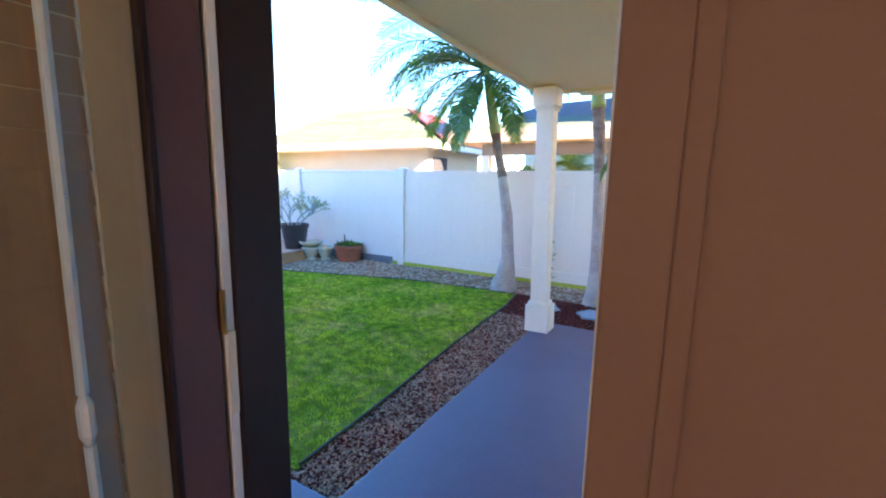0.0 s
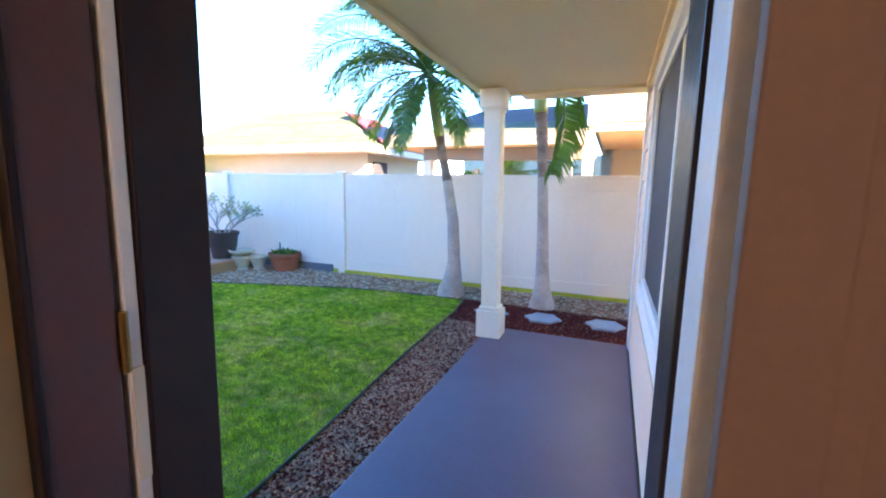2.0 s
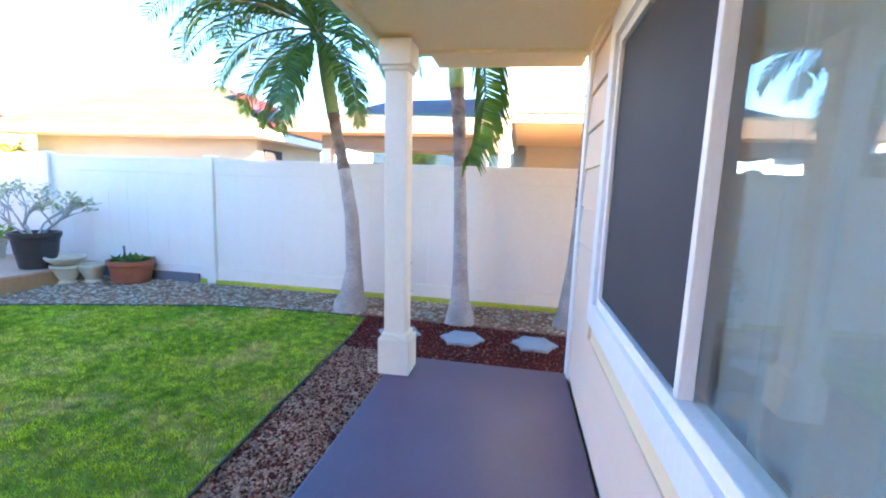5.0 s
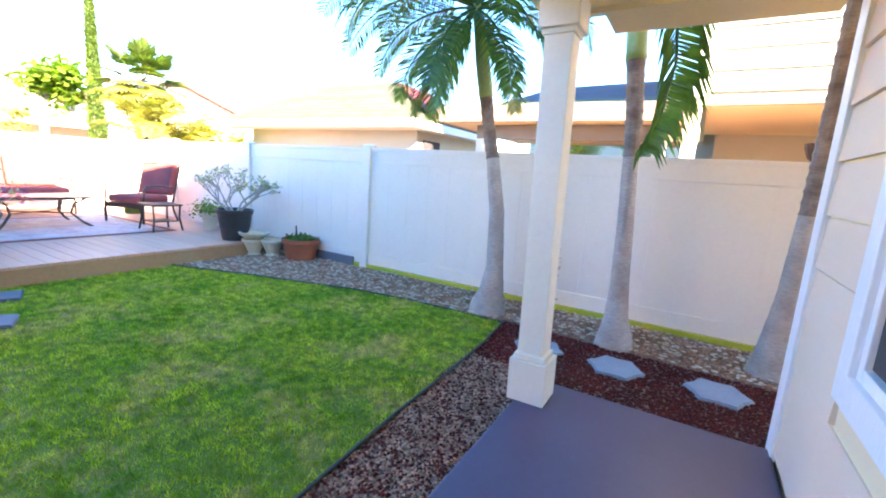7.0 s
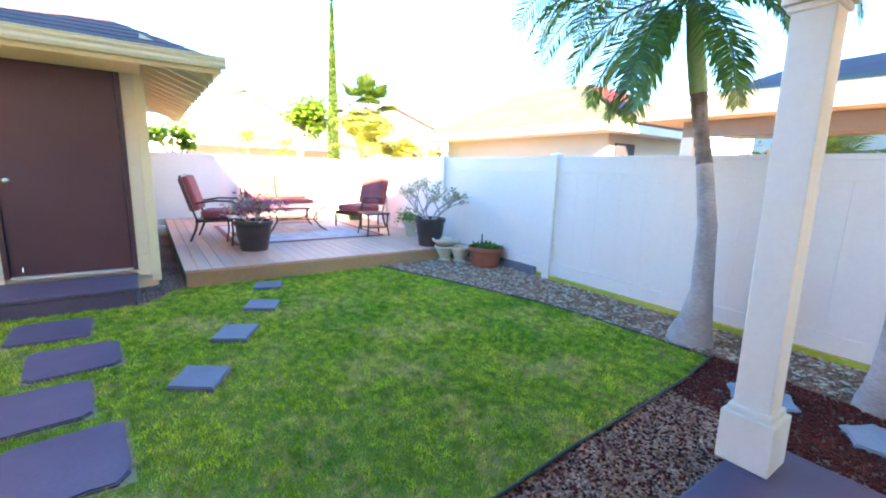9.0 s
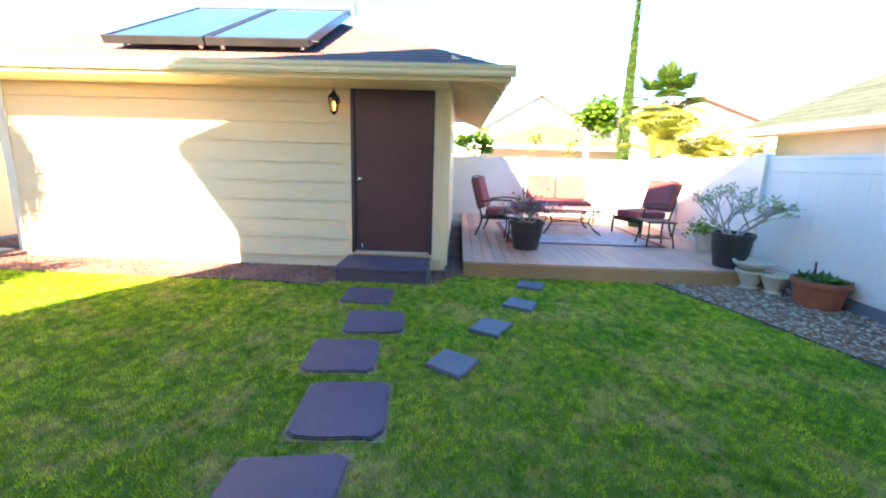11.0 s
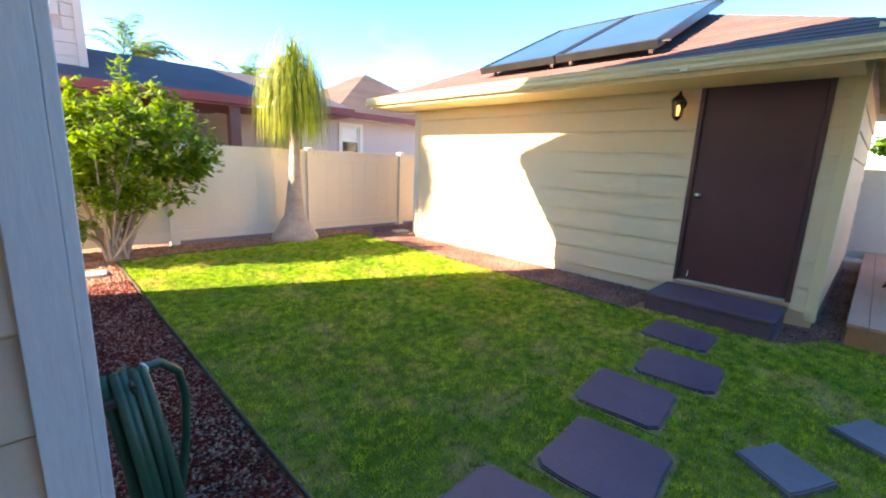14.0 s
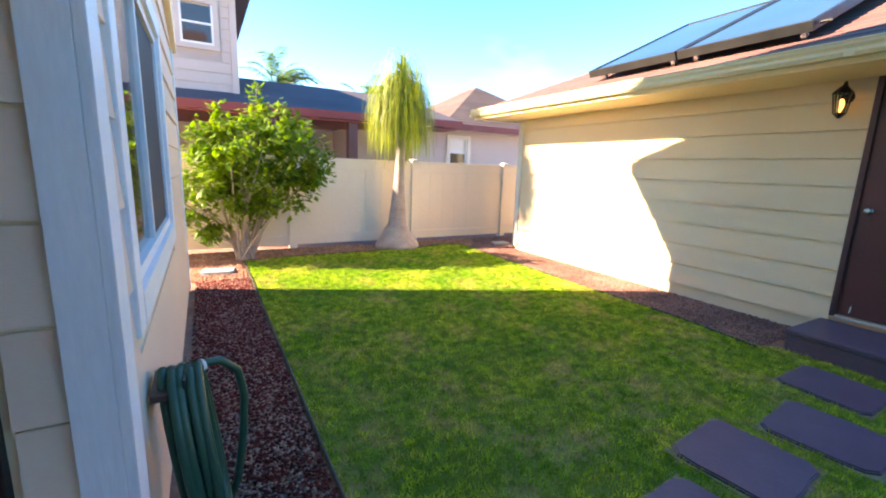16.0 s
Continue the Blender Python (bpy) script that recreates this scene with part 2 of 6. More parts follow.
BLACK = material("black_metal", (0.015, 0.015, 0.016), (0.03, 0.03, 0.03), 0.4, 3, 40, 0.1, 0.1)
HOSE = material("green_rubber_hose", (0.006, 0.065, 0.038), (0.012, 0.09, 0.055), 0.42, 5, 60, 0.1, 0.15)
CHROME = material("brushed_nickel", (0.6, 0.6, 0.58), (0.7, 0.7, 0.68), 0.25, 5, 60, 0.05, 0.05, metal=1.0)
BRASS = material("old_brass", (0.35, 0.22, 0.08), (0.5, 0.33, 0.12), 0.35, 5, 60, 0.1, 0.1, metal=1.0)
EDGING = material("black_edging", (0.03, 0.03, 0.028), (0.05, 0.05, 0.045), 0.6, 3, 40, 0.2, 0.2)
SCREEN = material("insect_screen", (0.028, 0.03, 0.038), (0.042, 0.044, 0.055), 0.7, 2, 300, 0.2, 0.15)
CURTAIN = material("pale_curtain", (0.76, 0.75, 0.72), (0.84, 0.83, 0.80), 0.9, 2, 80, 0.1, 0.06)
BULB = glowing("bulb_glow", (1.0, 0.50, 0.15), 0.45)


# ---- building blocks ----
def part(name, bm, mat, parent=None, label="", kind="", smooth=False):
    me = bpy.data.meshes.new(name)
    bm.normal_update()
    bm.to_mesh(me)
    bm.free()
    me.materials.append(mat)
    if smooth:
        me.shade_smooth()
    ob = new(name, me)
    if parent:
        ob.parent = parent
    return tagged(ob, label, kind=kind)


def thing(name, label, category, group="", at=(0, 0, 0), kind=""):
    ob = new(name)
    ob.location = at
    return tagged(ob, label, category, group, kind)


def box(bm, a, b, bevel=0.0):
    """An upright box between two corners."""
    m = Matrix.LocRotScale([(p + q) / 2 for p, q in zip(a, b)], None, [abs(q - p) for p, q in zip(a, b)])
    g = bmesh.ops.create_cube(bm, size=1, matrix=m)["verts"]
    if bevel:
        bmesh.ops.bevel(bm, geom=list({e for v in g for e in v.link_edges}), offset=bevel, segments=2, affect="EDGES", profile=0.6)
    return bm


def boxes(*pairs, bevel=0.0):
    bm = bmesh.new()
    for a, b in pairs:
        box(bm, a, b, bevel)
    return bm


def prism(points, z0, z1):
    """A solid over a plan outline."""
    bm = bmesh.new()
    lo, hi = ([bm.verts.new((x, y, z)) for x, y in points] for z in (z0, z1))
    bm.faces.new(hi), bm.faces.new(lo[::-1])
    n = len(points)
    for i in range(n):
        bm.faces.new((lo[i], lo[(i + 1) % n], hi[(i + 1) % n], hi[i]))
    bmesh.ops.recalc_face_normals(bm, faces=bm.faces)
    return bm


def solid(faces_points, thick=0.0, bm=None):
    """Flat polygons in space, given a thickness downwards."""
    bm = bm or bmesh.new()
    for pts in faces_points:
        top = [bm.verts.new(p) for p in pts]
        if thick:
            low = [bm.verts.new((p[0], p[1], p[2] - thick)) for p in pts]
            made = [bm.faces.new(top), bm.faces.new(low[::-1])]
            for i in range(len(pts)):
                j = (i + 1) % len(pts)
                made.append(bm.faces.new((low[i], low[j], top[j], top[i])))
            bmesh.ops.recalc_face_normals(bm, faces=made)
        else:
            bm.faces.new(top)
    return bm


def tube(bm, pts, radii, sides=8, cap=True):
    """A round bar through points."""
    pts = [Vector(p) for p in pts]
    if isinstance(radii, (int, float)):
        radii = [radii] * len(pts)
    rings, side = [], None
    for i, p in enumerate(pts):
        d = (pts[min(i + 1, len(pts) - 1)] - pts[max(i - 1, 0)]).normalized()
        if side is None:
            side = d.orthogonal().normalized()
        side = (side - d * side.dot(d)).normalized()
        up = d.cross(side)
        rings.append([bm.verts.new(p + (side * math.cos(a) + up * math.sin(a)) * radii[i]) for a in (2 * math.pi * k / sides for k in range(sides))])
    for r, s in zip(rings, rings[1:]):
        for k in range(sides):
            bm.faces.new((r[k], r[(k + 1) % sides], s[(k + 1) % sides], s[k]))
    if cap:
        bm.faces.new(rings[0][::-1]), bm.faces.new(rings[-1])
    return bm


def lathe(bm, profile, sides=24, centre=(0, 0, 0)):
    """A turned body from (radius, height) pairs."""
    rings = [[bm.verts.new((centre[0] + r * math.cos(2 * math.pi * k / sides), centre[1] + r * math.sin(2 * math.pi * k / sides), centre[2] + z)) for k in range(sides)] for r, z in profile]
    for r, s in zip(rings, rings[1:]):
        for k in range(sides):
            bm.faces.new((r[k], r[(k + 1) % sides], s[(k + 1) % sides], s[k]))
    bm.faces.new(rings[0][::-1]), bm.faces.new(rings[-1])
    return bm


# ---- setting: ground and slabs ----
def ground_sheet():
    bm = bmesh.new()
    box(bm, (-90, -90, -0.4), (90, 90, -0.012))
    part("ground", bm, SOIL, kind="structure")


LAWN = [(-1.58, -4.15), (-1.58, 0.95), (-1.62, 1.0), (-1.62, 1.72), (-1.45, 1.78), (-1.5, 2.5), (-1.55, 3.1), (-1.6, 3.75), (-1.66, 4.4), (-1.66, 5.0), (-1.73, 5.53),
        (-2.3, 5.53), (-2.85, 5.50), (-3.45, 5.41), (-4.1, 5.21), (-4.8, 5.0), (-5.3, 4.82), (-5.72, 4.68), (-5.72, 2.2), (-5.3, 1.95), (-5.28, 1.9), (-5.28, 0.76), (-5.14, 0.7), (-5.2, 0.0), (-5.2, -1.05), (-5.25, -3.4), (-5.3, -4.25), (-5.0, -4.45), (-4.4, -4.3), (-3.3, -4.22), (-2.4, -4.25)]
ground_sheet()
part("lawn", prism(LAWN, -0.05, 0.0), TURF, kind="structure")
part("porch_slab", boxes(((-1.11, 1.1, -0.2), (0.15, 4.58, 0.04)), bevel=0.012), SLAB, kind="structure")
part("walkway_slab", boxes(((-1.6, 0.98, -0.2), (-1.118, 1.69, 0.035)), bevel=0.01), SLAB, kind="structure")

# ---- setting: house ----
def board(name, o, u, n, a, b, z0, z1, mat, parent, proud=0.014):
    """One lap of siding along u from a to b on the plane through o with outward normal n, in plan."""
    bm = bmesh.new()
    vs = []
    for s in (a, b):
        for off, z in ((0.0, z0 + 0.013), (proud, z0 + 0.013), (0.008, z1), (0.0, z1)):
            vs.append(bm.verts.new((o[0] + u[0] * s + n[0] * off, o[1] + u[1] * s + n[1] * off, z)))
    for f in ((0, 1, 2, 3), (7, 6, 5, 4), (0, 4, 5, 1), (1, 5, 6, 2), (2, 6, 7, 3), (3, 7, 4, 0)):
        bm.faces.new([vs[i] for i in f])
    bmesh.ops.recalc_face_normals(bm, faces=bm.faces)
    return part(name, bm, mat, parent)


def siding(o, u, n, length, z0, z1, step, mat, parent, holes=(), proud=0.02):
    """Laps up a wall, cut round holes (a, b, low, high)."""
    z = z0
    while z < z1 - 0.02:
        t = min(z + step, z1)
        runs = [(0.0, length)]
        for a, b, lo, hi in holes:
            if z + step * 0.5 > lo and z + step * 0.5 < hi:
                runs = [r for s, e in runs for r in ((s, min(e, a)), (max(s, b), e)) if r[1] - r[0] > 0.02]
        for s, e in runs:
            board("siding_board", o, u, n, s, e, z, t, mat, parent, proud)
        z += step


FLOOR_IN = 0.12
house = part("house_wall", boxes(
    ((0.17, 1.09, -0.2), (0.31, 1.70, 4.4)), ((0.17, 3.78, -0.2), (0.31, 4.60, 4.4)),
    ((0.17, 1.70, -0.2), (0.31, 3.78, 0.74)), ((0.17, 1.70, 2.09), (0.31, 3.78, 4.4)),
    ((-0.93, 0.955, -0.2), (-0.72, 1.09, 4.4)), ((0.09, 0.955, -0.2), (0.31, 1.09, 4.4)),
    ((-0.72, 0.955, 2.19), (0.09, 1.09, 4.4)), ((-0.72, 0.955, -0.2), (0.09, 1.09, FLOOR_IN - 0.01)),
    ((-0.93, 0.74, -0.2), (-0.86, 0.955, 4.4)), ((-0.93, -0.95, -0.2), (-0.86, 0.74, 0.96)), ((-0.93, -0.95, 2.12), (-0.86, 0.74, 4.4)),
    ((-0.93, -2.88, -0.2), (-0.86, -0.95, 4.4)),
    ((-0.86, -2.88, -0.2), (0.2, -2.75, 4.4)), ((1.8, -2.88, -0.2), (7.0, -2.75, 4.4)), ((0.2, -2.88, -0.2), (1.8, -2.75, 0.9)), ((0.2, -2.88, 2.1), (1.8, -2.75, 4.4)), ((6.87, -2.75, -0.2), (7.0, 4.47, 4.4)), ((0.31, 4.47, -0.2), (7.0, 4.60, 4.4))), SIDING, kind="structure")
siding((0.17, 1.10), (0, 1), (-1, 0), 3.42, 0.06, 2.38, 0.235, SIDING_PALE, house, [(0.50, 2.78, 0.64, 2.19)])
siding((-0.9, 1.09), (1, 0), (0, 1), 1.07, 0.06, 2.38, 0.235, SIDING_PALE, house, [(0.16, 1.04, 0.0, 2.26)])
siding((-0.93, -2.88), (0, 1), (-1, 0), 3.89, 0.06, 4.3, 0.235, SIDING_PALE, house, [(1.86, 3.70, 0.87, 2.21)])
part("corner_board", boxes(((-0.957, 0.99, 0.02), (-0.93, 1.118, 4.4)), ((-0.93, 1.105, 0.02), (-0.84, 1.118, 4.4)), bevel=0.003), WHITE, house)
part("corner_board", boxes(((0.14, 4.50, 0.02), (0.168, 4.63, 2.24)), ((0.17, 4.60, 0.02), (0.26, 4.63, 2.24)), bevel=0.003), WHITE, house)
part("corner_board", boxes(((-0.957, -2.91, 0.02), (-0.93, -2.80, 4.4)), ((-0.93, -2.91, 0.02), (-0.88, -2.883, 4.4)), bevel=0.003), WHITE, house)
part("floor_inside", boxes(((-0.85, -2.7, 0.0), (6.8, 0.955, FLOOR_IN))), material("inner_floor_wood", (0.16, 0.10, 0.06), (0.24, 0.15, 0.09), 0.4, 1, 20, 0.1, 0.3, (1, 10, 1)), kind="structure")
part("ceiling_inside", boxes(((-0.85, -2.7, 2.5), (6.8, 4.4, 2.6))), STUCCO_WHITE, kind="structure")
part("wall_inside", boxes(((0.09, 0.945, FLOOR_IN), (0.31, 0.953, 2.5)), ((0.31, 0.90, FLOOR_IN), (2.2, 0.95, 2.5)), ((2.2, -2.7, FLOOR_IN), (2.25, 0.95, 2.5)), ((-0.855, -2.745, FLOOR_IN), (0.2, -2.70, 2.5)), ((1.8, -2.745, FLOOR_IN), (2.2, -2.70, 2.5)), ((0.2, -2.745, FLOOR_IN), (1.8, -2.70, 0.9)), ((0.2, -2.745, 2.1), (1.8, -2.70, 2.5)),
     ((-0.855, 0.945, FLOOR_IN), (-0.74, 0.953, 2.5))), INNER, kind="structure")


def gable(name, x0, x1, y0, y1, ze, slope, mat, thick=0.12):
    ym = (y0 + y1) / 2
    zr = ze + slope * (ym - y0)
    return part(name, solid([[(x0, y0, ze), (x1, y0, ze), (x1, ym, zr), (x0, ym, zr)], [(x0, ym, zr), (x1, ym, zr), (x1, y1, ze), (x0, y1, ze)]], thick), mat, kind="structure")


gable("roof", -1.6, 7.5, -3.33, 5.65, 4.38, 0.417, REDROOF)
part("gable_wall", solid([[(-0.99, -2.88, 4.3), (-0.86, -2.88, 4.3), (-0.86, 1.16, 6.0), (-0.99, 1.16, 6.0)], [(-0.99, 1.16, 6.0), (-0.86, 1.16, 6.0), (-0.86, 5.3, 4.3), (-0.99, 5.3, 4.3)]], 1.9), SIDING, kind="structure")
part("gable_wall_east", solid([[(6.87, -2.88, 4.3), (7.0, -2.88, 4.3), (7.0, 1.16, 6.0), (6.87, 1.16, 6.0)], [(6.87, 1.16, 6.0), (7.0, 1.16, 6.0), (7.0, 5.3, 4.3), (6.87, 5.3, 4.3)]], 1.6), SIDING, kind="structure")
part("upper_wall", boxes(((-0.99, 1.0, 2.5), (-0.86, 5.3, 4.3)), ((-0.86, 5.17, 2.5), (6.87, 5.3, 4.4)), ((6.87, 4.61, 2.5), (7.0, 5.3, 4.4)), ((0.166, 4.63, 2.5), (6.87, 5.17, 2.6))), SIDING, kind="structure")
part("porch_soffit", boxes(((-1.2, 1.12, 2.27), (0.165, 4.56, 2.33)), ((-0.99, 1.1, 2.33), (0.165, 5.2, 2.5))), SOFFIT, kind="structure")
part("porch_beam", boxes(((-1.26, 1.0, 2.245), (-1.2, 4.62, 2.52)), ((-1.2, 4.56, 2.245), (0.3, 4.62, 2.52)), bevel=0.006), SOFFIT, kind="structure")
part("soffit_trim", boxes(((0.125, 1.12, 2.235), (0.155, 4.55, 2.27)), bevel=0.005), SOFFIT, kind="structure")


def porch_post():
    p = thing("porch_post", "cream painted square porch post with a boxed base and cap", "post", at=(-1.045, 4.335, 0.04))
    p.rotation_euler.y = radians(-1.0)
    part("shaft", boxes(((-0.075, -0.075, 0.28), (0.075, 0.075, 2.03)), bevel=0.006), TRIM, p)
    bm = boxes(((-0.11, -0.11, 0.0), (0.11, 0.11, 0.25)), bevel=0.006)
    lathe_ring = [(-0.11, 0.25), (-0.078, 0.29)]
    box(bm, (-0.092, -0.092, 0.25), (0.092, 0.092, 0.285), 0.01)
    part("base", bm, TRIM, p)
    bm = boxes(((-0.105, -0.105, 2.05), (0.105, 0.105, 2.205)), bevel=0.006)
    box(bm, (-0.088, -0.088, 2.02), (0.088, 0.088, 2.05), 0.008)
    part("cap", bm, TRIM, p)


porch_post()


def window_unit(name, at, axis, w, z0, z1, split, label, back, panes):
    """A sliding window in a wall that runs along y, its outside towards -x; w metres wide from y = at[1]."""
    x, y0 = at
    y1 = y0 + w
    win = thing(name, label, "window", kind="structure")
    t = 0.11
    part("window_trim", boxes(((x - 0.03, y0 - t, z0 - t), (x - 0.002, y0, z1 + t)), ((x - 0.03, y1, z0 - t), (x - 0.002, y1 + t, z1 + t)), ((x - 0.032, y0, z1), (x - 0.002, y1, z1 + t)), ((x - 0.032, y0, z0 - t), (x - 0.002, y1, z0)), bevel=0.004), WHITE, win)
    f = 0.045
    part("window_frame", boxes(((x - 0.01, y0, z0), (x + 0.07, y0 + f, z1)), ((x - 0.01, y1 - f, z0), (x + 0.07, y1, z1)), ((x - 0.01, y0 + f, z1 - f), (x + 0.07, y1 - f, z1)), ((x - 0.01, y0 + f, z0), (x + 0.07, y1 - f, z0 + f)), ((x + 0.0, split - 0.016, z0 + f), (x + 0.04, split + 0.016, z1 - f)), bevel=0.004), WHITE, win)
    for i, (a, b) in enumerate(((y0 + f, split - 0.022), (split + 0.022, y1 - f))):
        dx = 0.02 if i else 0.035
        part("pane", boxes(((x + dx, a, z0 + f), (x + dx + 0.005, b, z1 - f))), GLASS, win).visible_shadow = False
        if panes[i] == "screen":
            part("screen", boxes(((x + 0.006, a + 0.01, z0 + f + 0.01), (x + 0.009, b - 0.01, z1 - f - 0.01))), SCREEN, win)
    if back:
        bm = bmesh.new()
        n = 90
        vs = []
        for k in range(n + 1):
            y = y0 + 0.02 + (w - 0.04) * k / n
            dx = x + 0.10 + 0.018 * math.sin(k * 0.9) + 0.01 * math.sin(k * 2.3)
            vs.append((bm.verts.new((dx, y, z0 - 0.15)), bm.verts.new((dx, y, z1 + 0.15))))
        for a, b in zip(vs, vs[1:]):
            bm.faces.new((a[0], b[0], b[1], a[1]))
        bmesh.ops.solidify(bm, geom=bm.faces, thickness=0.003)
        tagged(part("curtain", bm, CURTAIN, None, "pale curtain hanging behind the window", smooth=True), category="curtain")
    return win


window_unit("window_1", (0.17, 1.71), 0, 2.06, 0.76, 2.07, 2.68, "white framed sliding window", True, ("clear", "screen"))
window_unit("window_2", (-0.93, -0.95), 0, 1.69, 0.97, 2.10, -0.10, "white framed sliding window", False, ("screen", "clear"))
part("screen_edge", boxes(((-0.937, 0.64, 1.02), (-0.92, 0.694, 2.05)), bevel=0.003), BRONZE, bpy.data.objects["window_2"], "dark screen edge")


# ---- doorway ----
def doorway():
    h = 2.19
    part("door_frame", boxes(((-0.72, 0.985, 0.12), (-0.691, 1.005, h)), ((0.02, 0.972, 0.12), (0.09, 1.05, h)), ((-0.691, 0.99, h - 0.035), (0.018, 1.085, h)), bevel=0.003), JAMB, kind="structure")
    part("screen_door_frame", boxes(((-0.719, 1.007, 0.05), (-0.684, 1.125, h + 0.03)), ((0.015, 1.052, 0.05), (0.053, 1.17, h + 0.03)), ((-0.684, 1.092, h - 0.06), (0.013, 1.125, h + 0.03)), bevel=0.004), BRONZE, kind="structure")
    part("threshold", boxes(((-0.72, 0.955, 0.10), (0.09, 1.12, 0.125)), bevel=0.004), BRONZE, kind="structure")
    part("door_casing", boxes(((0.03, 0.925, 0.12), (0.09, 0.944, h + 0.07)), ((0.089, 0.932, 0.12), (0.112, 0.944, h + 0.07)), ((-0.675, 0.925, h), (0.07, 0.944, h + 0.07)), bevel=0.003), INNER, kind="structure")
    d = thing("door_1", "dark brown glazed wooden door standing open into the room", "door", at=(-0.692, 0.975, 0.125))
    w, hh = 0.80, 2.03
    part("stile", boxes(((-0.045, -0.10, 0), (0, 0, hh)), bevel=0.004), BROWN, d)
    part("stile", boxes(((-0.045, -w, 0), (0, -w + 0.10, hh)), bevel=0.004), BROWN, d)
    part("rail", boxes(((-0.043, -w + 0.10, 0), (-0.002, -0.10, 0.22)), bevel=0.004), BROWN, d)
    part("rail", boxes(((-0.043, -w + 0.10, hh - 0.12), (-0.002, -0.10, hh)), bevel=0.004), BROWN, d)
    part("pane", boxes(((-0.012, -w + 0.10, 0.22), (-0.008, -0.10, hh - 0.12))), GLASS, d)
    # Siding laps and beige trim mirrored in the glass, built as solid slats.
    for k in range(30):
        z = 0.23 + 0.056 * k
        part("blind_slat", solid([[(-0.034, -w + 0.105, z + 0.054), (-0.034, -0.175, z + 0.054), (-0.024, -0.175, z), (-0.024, -w + 0.105, z)]], 0.002), REFLECTED_SIDING, d)
    part("blind_side_strip", boxes(((-0.034, -0.172, 0.23), (-0.022, -0.103, hh - 0.13))), REFLECTED_STRIP, d)
    # Reflection of the white jamb and its latch, built as bars.
    part("blind_wand", tube(bmesh.new(), [(-0.018, -0.215, 0.24), (-0.018, -0.221, 0.85)], 0.009, 8), WHITE, d)
    part("blind_wand", tube(bmesh.new(), [(-0.018, -0.222, 0.94), (-0.018, -0.215, hh - 0.14)], 0.009, 8), WHITE, d)
    part("wand_joint", tube(bmesh.new(), [(-0.018, -0.221, 0.85), (-0.018, -0.2215, 0.87), (-0.018, -0.222, 0.92), (-0.018, -0.222, 0.94)], [0.005, 0.0125, 0.0125, 0.005], 8), WHITE, d, "pale latch mirrored in the door glass")
    part("glazing_bead", boxes(((-0.022, -0.103, 0.22), (0.004, -0.092, hh - 0.12)), bevel=0.003), BRONZE, d)
    for z in (0.25, 1.02, 1.8):
        part("hinge", tube(bmesh.new(), [(0.006, 0.004, z - 0.045), (0.006, 0.004, z + 0.045)], 0.006, 8), BRASS, d)
    part("strike_plate", boxes(((-0.691, 0.987, 0.92), (-0.688, 1.004, 1.10))), TRIM, None, kind="structure")


doorway()


# ---- fences ----
def fence(name, a, b, posts, top, label, z0=0.05, skip_last=False):
    """A vinyl privacy fence from a to b: posts with caps, rails and tongue-and-groove boards."""
    a, b = Vector(a), Vector(b)
    u = (b - a).normalized()
    ang = math.atan2(u.y, u.x)
    root = tagged(new(name), label, "fence", kind="structure")
    root.matrix_world = pose(a.x, a.y, 0, 0, 0, math.degrees(ang))
    post = bmesh.new()
    box(post, (-0.06, -0.06, -0.1), (0.06, 0.06, top + 0.02), 0.004)
    box(post, (-0.064, -0.064, top + 0.02), (0.064, 0.064, top + 0.03), 0.003)
    vs = [post.verts.new((x, y, top + 0.03)) for x, y in ((-0.062, -0.062), (0.062, -0.062), (0.062, 0.062), (-0.062, 0.062))]
    tip = post.verts.new((0, 0, top + 0.048))
    for i in range(4):
        post.faces.new((vs[i], vs[(i + 1) % 4], tip))
    first = part("post", post, VINYL, root)
    first.location.x = posts[0]
    for s in posts[1:]:
        o = first.copy()
        scene.collection.objects.link(o)
        o.location.x = s
    edges = list(posts)
    for s, e in zip(edges, edges[1:]):
        s, e = s + 0.06, e - 0.06
        part("top_rail", boxes(((s, -0.02, top - 0.20), (e, 0.02, top)), ((s, -0.028, top - 0.045), (e, 0.028, top)), bevel=0.004), VINYL, root)
        part("bottom_rail", boxes(((s, -0.025, z0), (e, 0.025, z0 + 0.15)), bevel=0.005), VINYL, root)
        part("core_panel", boxes(((s, -0.004, z0 + 0.14), (e, 0.004, top - 0.19))), VINYL, root)
        n = max(1, round((e - s) / 0.3))
        bw = (e - s) / n
        pm = None
        for k in range(n):
            if pm is None:
                pm = part("board", boxes(((0.0008, -0.012, z0 + 0.151), (bw - 0.0008, 0.012, top - 0.201))), VINYL, root)
                pm.location.x = s
            else:
                o = pm.copy()
                scene.collection.objects.link(o)
                o.location.x = s + k * bw
    return root


fence("fence_north", (-11.05, 6.38), (3.0, 6.38), [0.0, 2.2, 4.42, 6.92, 9.42, 11.9, 14.05], 1.60, "white vinyl privacy fence panels between capped posts")
fence("fence_west", (-11.05, 1.2), (-11.05, 6.38), [0.0, 2.55, 5.12], 1.56, "white vinyl privacy fence panels between capped posts, in sunshine")
fence("fence_south", (-12.0, -5.0), (3.0, -5.0), [0.0, 2.9, 5.3, 7.4, 9.6, 12.0, 15.0], 1.50, "cream vinyl privacy fence panels between capped posts")
part("fence_plinth", boxes(((-6.45, 6.30, -0.02), (-4.3, 6.33, 0.12))), material("grey_plinth", (0.13, 0.14, 0.17), (0.18, 0.19, 0.22), 0.8), kind="structure")

